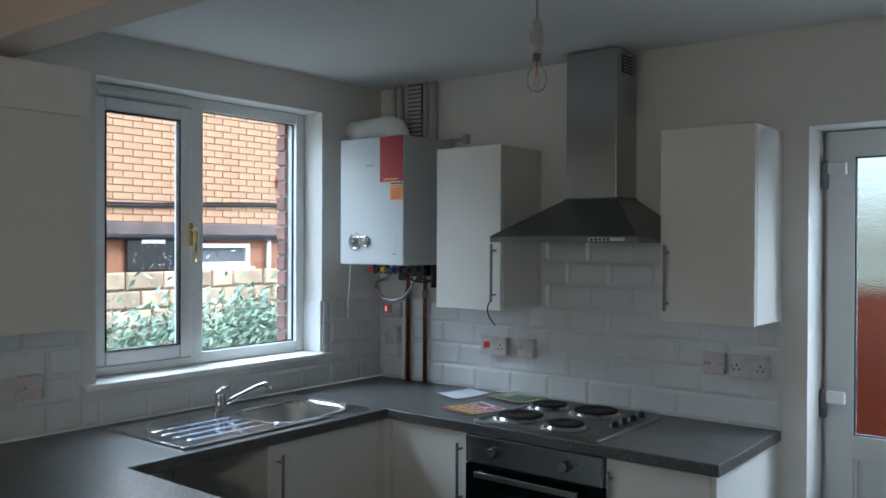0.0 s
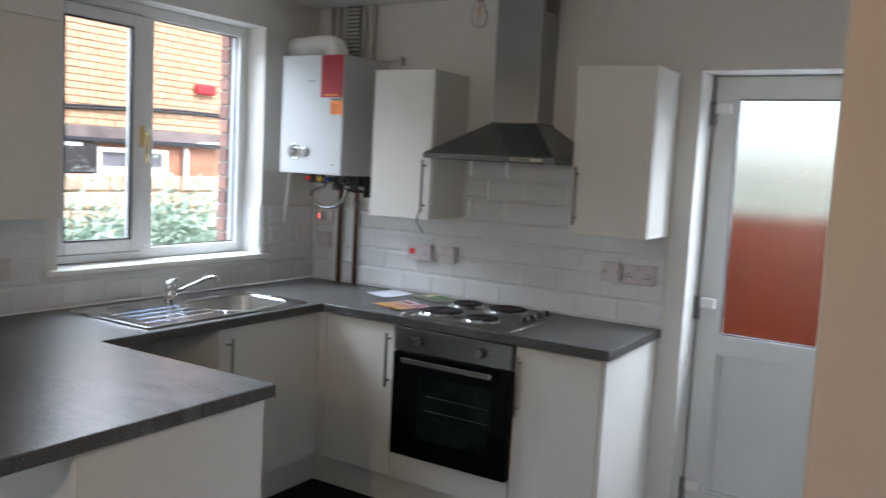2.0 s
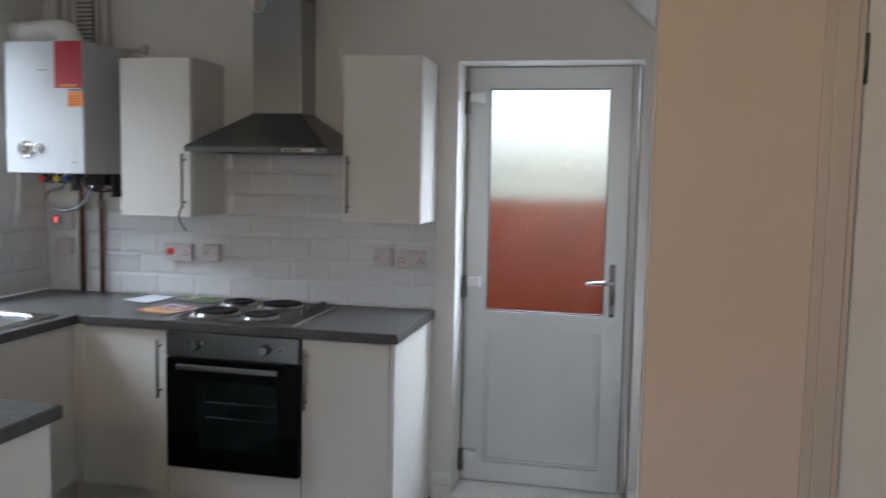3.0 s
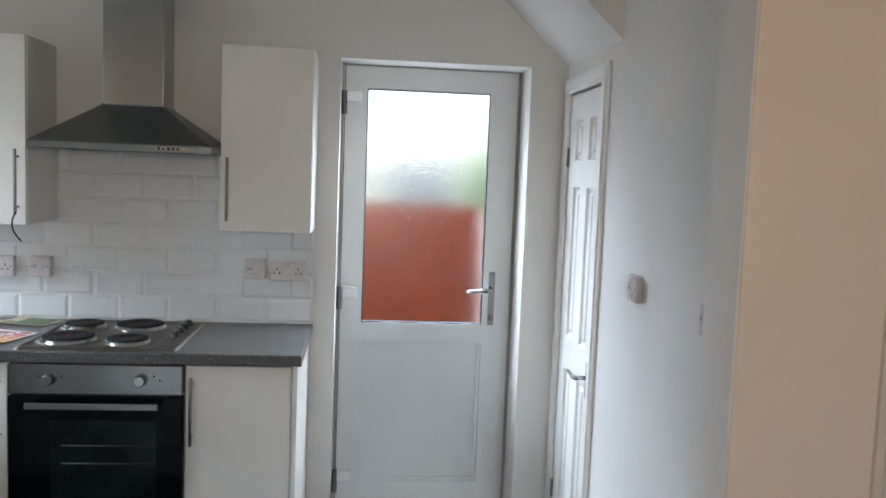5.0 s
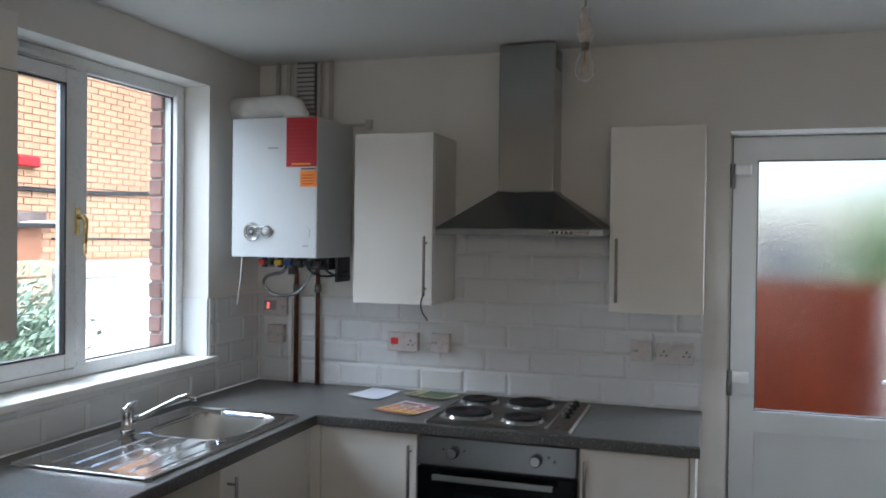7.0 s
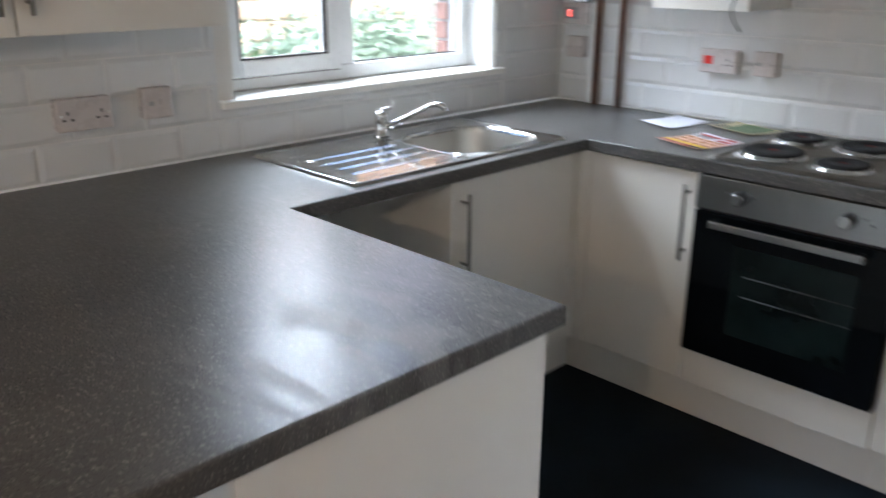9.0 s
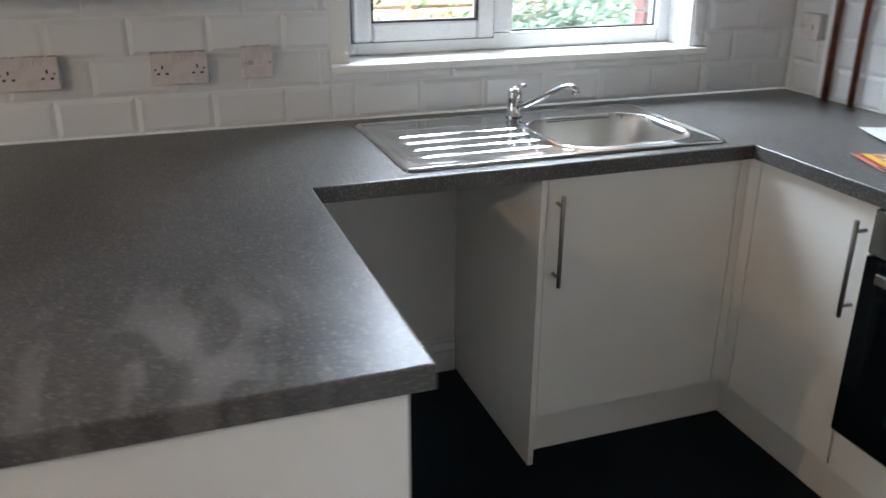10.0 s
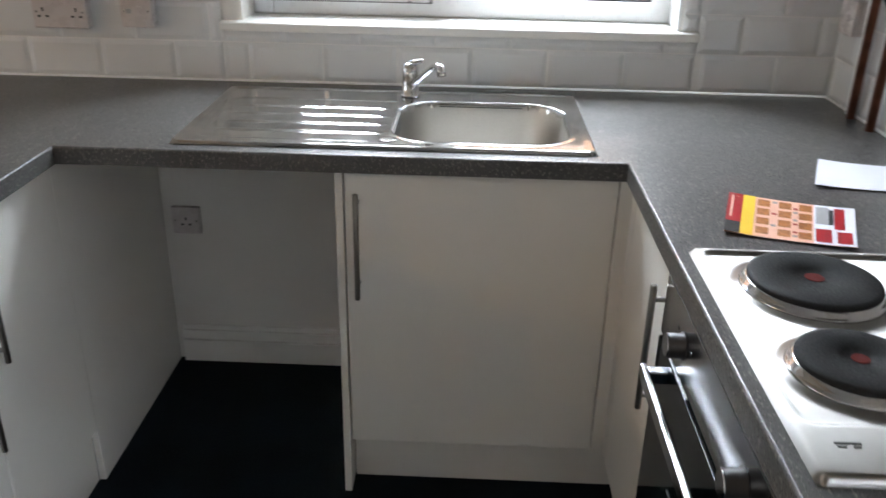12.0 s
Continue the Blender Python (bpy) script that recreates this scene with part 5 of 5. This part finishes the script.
yard_wall = tagged(new("yard_wall", mesh_of("yard_wall", boxed(-0.06, 1.55, 5.16, 5.30, -0.36, 1.30, 0.01), PINKRENDER)), "pale pinkish rendered low yard wall beyond the fence", "wall")
house = thing("garden_shed", (0.25, 16.5, -0.35), "dark grey-roofed shed far beyond the fence", "shed")
part("wall", boxed(-0.38, 0.86, 15.6, 17.6, -0.35, 1.62), SLATE, house)
bm = bmesh.new()
pts = [(-0.46, 15.5, 1.62), (0.94, 15.5, 1.62), (0.94, 17.7, 1.62), (-0.46, 17.7, 1.62), (0.24, 15.7, 2.0), (0.24, 17.5, 2.0)]
q = [bm.verts.new(p) for p in pts]
for f in ((0, 1, 4), (1, 2, 5, 4), (2, 3, 5), (3, 0, 4, 5), (3, 2, 1, 0)):
    bm.faces.new([q[i] for i in f])
part("roof", bm, SLATE, house)

# neighbour's house behind the window
XNB = -8.0
neighbour = thing("neighbour_house", (XNB, 6.0, -0.35), "orange brick side of the neighbouring house with cables", "house")
part("wall", boxed(XNB - 0.3, XNB - 0.01, -2.0, 16.0, -0.35, 3.75), MORTAR, neighbour)
part("fascia", boxed(XNB + 0.0, XNB + 0.10, 1.0, 7.15, 1.66, 1.82, 0.01), DARKFASCIA, neighbour, "dark weathered fascia band")
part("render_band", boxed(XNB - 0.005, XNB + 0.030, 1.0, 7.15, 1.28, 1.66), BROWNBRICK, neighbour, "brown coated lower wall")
part("gutter_pipe", tube(bmesh.new(), [(XNB + 0.13, 1.0, 1.655), (XNB + 0.13, 7.25, 1.675)], 0.028, 10), BLACKCABLE, neighbour, "dark gutter pipe")
part("waste_pipe", tube(bmesh.new(), [(XNB + 0.09, 6.65, 1.665), (XNB + 0.09, 6.9, 1.70), (XNB + 0.09, 7.6, 1.73)], 0.024, 10), PVC, neighbour, "white plastic waste pipe")
part("downpipe", tube(bmesh.new(), [(XNB + 0.09, 6.62, 1.66), (XNB + 0.09, 6.62, 0.2)], 0.03, 10), PIPEWHITE, neighbour)
for z0, z1, r in ((1.97, 2.10, 0.016), (1.995, 2.125, 0.012)):
    part("cable", tube(bmesh.new(), [(XNB + 0.03, y, z0 + (z1 - z0) * (y - 3.5) / 5.5 + 0.012 * math.sin(y * 2.2)) for y in [3.0 + 0.4 * k for k in range(24)]], r, 8), BLACKCABLE, neighbour)
part("cable", tube(bmesh.new(), [(XNB + 0.03, y, 1.50 + 0.03 * math.sin(y * 1.1) + 0.02 * (y - 7.2)) for y in [7.3 + 0.4 * k for k in range(12)]], 0.012, 8), BLACKCABLE, neighbour)
part("alarm_box", boxed(XNB + 0.0, XNB + 0.08, 6.79, 7.09, 2.30, 2.42, 0.02), RED, neighbour, "red alarm box")
w = part("window_frame", cells([5.42, 5.475, 6.305, 6.36], [1.335, 1.39, 1.55, 1.60], lambda i, j: not (i == 1 and j == 1), XNB + 0.0, XNB + 0.075, "X", 0.006), PVC, neighbour, "white high-level window")
part("pane", boxed(XNB + 0.025, XNB + 0.035, 5.475, 6.305, 1.39, 1.55), SLATE, w)
part("sill", boxed(XNB + 0.0, XNB + 0.12, 5.38, 6.40, 1.305, 1.333, 0.004), PVC, w)
board = thing("dark_board", (XNB + 0.3, 5.1, 1.3), "black speckled board fixed on the neighbour's wall", "board")
part("panel", boxed(XNB + 0.09, XNB + 0.12, 4.77, 5.40, 1.315, 1.632, 0.004), BLACK, board)
part("label", boxed(XNB + 0.121, XNB + 0.128, 4.93, 5.20, 1.60, 1.67), PAPER, board)
rng = random.Random(9)
bm = bmesh.new()
for k in range(40):
    y, z, s = rng.uniform(4.79, 5.38), rng.uniform(1.33, 1.60), rng.uniform(0.002, 0.006)
    box(bm, XNB + 0.1205, XNB + 0.1225, y - s, y + s, z - s, z + s)
tagged(part("specks", bm, PAPER, board), kind="stuff")

garden_wall = thing("garden_wall", (-7.6, 5.5, -0.35), "rough buff stone garden wall", "wall")
part("core", boxed(-7.66, -7.46, 1.2, 6.75, -0.35, 1.27), SANDMORTAR, garden_wall)
store = thing("garden_store", (-7.6, 8.7, -0.35), "white-sheeted low store beside the neighbour's wall", "shed")
part("body", boxed(-7.9, -7.3, 7.0, 10.6, -0.35, 1.12), WHITEROOF, store)
part("roof", boxed(-7.92, -7.25, 6.95, 10.7, 1.12, 1.28, 0.05), WHITEROOF, store)

# ---- pieces: bricks, stones and tiles ----
random.seed(4)


def block_mesh(name, w, h, d, mat, ch=0.004):
    """A chamfered block: width along y, height along z, face towards +x."""
    bm = bmesh.new()
    back = [bm.verts.new((0, y, z)) for y, z in ((-w / 2, -h / 2), (w / 2, -h / 2), (w / 2, h / 2), (-w / 2, h / 2))]
    mid = [bm.verts.new((d - ch, y, z)) for y, z in ((-w / 2, -h / 2), (w / 2, -h / 2), (w / 2, h / 2), (-w / 2, h / 2))]
    top = [bm.verts.new((d, y, z)) for y, z in ((-w / 2 + ch, -h / 2 + ch), (w / 2 - ch, -h / 2 + ch), (w / 2 - ch, h / 2 - ch), (-w / 2 + ch, h / 2 - ch))]
    for a, b in ((back, mid), (mid, top)):
        for k in range(4):
            bm.faces.new((a[k], a[(k + 1) % 4], b[(k + 1) % 4], b[k]))
    bm.faces.new(top)
    return mesh_of(name, bm, mat)


def piece(name, me, parent, m):
    ob = bpy.data.objects.new(name, me)
    scene.collection.objects.link(ob)
    shift = Vector(parent.location)
    ob.parent, ob.matrix_parent_inverse = parent, Matrix.Translation(-shift)
    ob.matrix_basis = m
    return ob


# neighbour's brickwork: the stretch nearest the window as single bricks, the rest joined
brick = block_mesh("brick", 0.215, 0.065, 0.014, BRICK)
vs_, fs = [], []
src = [tuple(v.co) for v in brick.vertices]
sfs = [tuple(p.vertices) for p in brick.polygons]
for r in range(25):
    z = 1.86 + r * 0.075
    for c in range(58):
        y = 2.2 + c * 0.225 + (0.1125 if r % 2 else 0)
        x = XNB - 0.011 + random.uniform(-0.002, 0.002)
        if r < 17 and 4.4 < y < 8.5:
            piece("brick", brick, neighbour, Matrix.Translation((x, y, z)))
        else:
            i = len(vs_)
            vs_ += [(x + a, y + b, z + cc) for a, b, cc in src]
            fs += [tuple(i + k for k in f) for f in sfs]
for r in range(29):
    z = 1.785 - r * 0.075
    for c in range(20):
        y = 7.3 + c * 0.225 + (0.0 if r % 2 else 0.1125)
        i = len(vs_)
        vs_ += [(XNB - 0.011 + a, y + b, z + cc) for a, b, cc in src]
        fs += [tuple(i + k for k in f) for f in sfs]
me = bpy.data.meshes.new("brickwork")
me.from_pydata(vs_, [], fs)
me.materials.append(BRICK)
bw = new("brickwork", me)
bw.parent, bw.matrix_parent_inverse = neighbour, Matrix.Translation(-Vector(neighbour.location))
tagged(bw, kind="stuff")

# stones of the garden wall
stones = [block_mesh("stone", w, 0.17, 0.05, STONE, 0.018) for w in (0.30, 0.40, 0.24)]
for r in range(8):
    y = 1.3 + random.uniform(0, 0.2)
    while y < 6.5:
        s = random.choice(stones)
        w = s.vertices[1].co.y * 2
        piece("stone", s, garden_wall, Matrix.Translation((-7.465 + random.uniform(-0.015, 0.01), y + w / 2, -0.06 + r * 0.185)))
        y += w + 0.018

# own outside brick reveal beside the window
reveal = structure("outer_wall", cells([-3.2, 1.80, 2.918, 3.9], [-0.35, 1.03, 2.26, 4.5], lambda i, j: not (i == 1 and j == 1), XW - 0.255, XW - 0.196, "X"), GREYMORTAR, "red brick outer skin of the house", "wall")
bm = boxed(-0.031, 0.031, -0.012, 0.004, -0.0325, 0.0325, 0.003, 1)
rb = mesh_of("red_brick_header", bm, REDBRICK)
for k in range(17):
    piece("brick", rb, reveal, Matrix.Translation((XW - 0.228 + (0.002 if k % 2 else -0.002), 2.918, 1.06 + k * 0.075)))

# tiles
tile_meshes = {}


def tile_mesh(w, h):
    key = (round(w, 3), round(h, 3))
    if key not in tile_meshes:
        b, d = 0.011, 0.0085
        bm = bmesh.new()
        rings = []
        for inset, y in ((0.0, 0.0), (0.0, -0.0030), (0.0012, -0.0042), (min(b, w / 3, h / 3), -d + 0.0006), (min(b + 0.002, w / 2.6, h / 2.6), -d)):
            rings.append([bm.verts.new((x, y, z)) for x, z in ((inset, inset), (w - inset, inset), (w - inset, h - inset), (inset, h - inset))])
        for p, q in zip(rings, rings[1:]):
            for k in range(4):
                bm.faces.new((p[k], p[(k + 1) % 4], q[(k + 1) % 4], q[k]))
        bm.faces.new(rings[-1])
        tile_meshes[key] = mesh_of("tile", bm, TILE)
    return tile_meshes[key]


PITCH, ROW, JOINT = 0.204, 0.104, 0.0028


def tile_run(wall, u0, u1, z0, z1, anchor, base, turn, start=0):
    """Half-bond tiles from u0 to u1 along a wall and z0 to z1 up it. turn(u, z) gives a tile's pose."""
    r = start
    while base + r * ROW < z1 - 0.006:
        lo, hi = max(z0, base + r * ROW), min(z1, base + (r + 1) * ROW - JOINT)
        if hi - lo > 0.012:
            off = anchor + (PITCH / 2 if r % 2 else 0)
            k = math.floor((u0 - off) / PITCH)
            while off + k * PITCH < u1:
                a, b = max(u0, off + k * PITCH), min(u1, off + (k + 1) * PITCH - JOINT)
                if b - a > 0.012:
                    tilt = random.uniform(-0.25, 0.25), random.uniform(-0.25, 0.25)
                    piece("tile", tile_mesh(b - a, hi - lo), wall, turn(a, b, lo) @ pose(0, 0, 0, tilt[0], 0, tilt[1]))
                k += 1
        r += 1


north = lambda a, b, z: Matrix.Translation((a, YN - 0.003, z))
west = lambda a, b, z: Matrix.Translation((XW + 0.003, a, z)) @ pose(0, 0, 0, 0, 0, 90)
BASE = 0.9135
tile_run(wall_north, XW + 0.012, -1.033, BASE, 1.328, -1.031, BASE, north)
tile_run(wall_north, -2.098, -1.386, 1.3285, 1.70, -1.031, BASE, north, 4)
grout = structure("tile_grout_north", box(boxed(XW + 0.004, -1.033, YN - 0.0066, YN - 0.0006, 0.9115, 1.328), -2.099, -1.385, YN - 0.0066, YN - 0.0006, 1.3285, 1.70), GROUT, "pale grout between wall tiles", "grout")
tile_run(wall_west, 0.45, 1.742, BASE, 1.328, 1.61, BASE, west)
tile_run(wall_west, 1.7435, 3.022, BASE, 1.047, 1.61, BASE, west)
tile_run(wall_west, 3.0235, YN - 0.012, BASE, 1.328, 1.61, BASE, west)
tile_run(wall_west, 2.979, 3.0215, 1.075, 1.328, 1.61, BASE, west, 1)
bm = boxed(XW + 0.0006, XW + 0.0066, 0.45, 1.742, 0.9115, 1.328)
box(bm, XW + 0.0006, XW + 0.0066, 1.743, 3.022, 0.9115, 1.0475)
box(bm, XW + 0.0006, XW + 0.0066, 3.023, YN - 0.004, 0.9115, 1.328)
box(bm, XW + 0.0006, XW + 0.0066, 2.978, 3.022, 1.075, 1.328)
structure("tile_grout_west", bm, GROUT, "pale grout between wall tiles", "grout")
bm = boxed(XF + 0.022, XW - 0.001, WY1 - 0.008, WY1 - 0.001, 1.0745, 1.328)
structure("reveal_tile", bm, TILE, "white tiles lining the window reveal", "tile")
bm = tube(bmesh.new(), [(XW + 0.013, 0.62, ZT + 0.002), (XW + 0.013, YN - 0.014, ZT + 0.002), (-1.033, YN - 0.013, ZT + 0.002)], 0.004, 8)
structure("sealant_trim", bm, PVC, "white silicone bead along the worktop", "sealant")
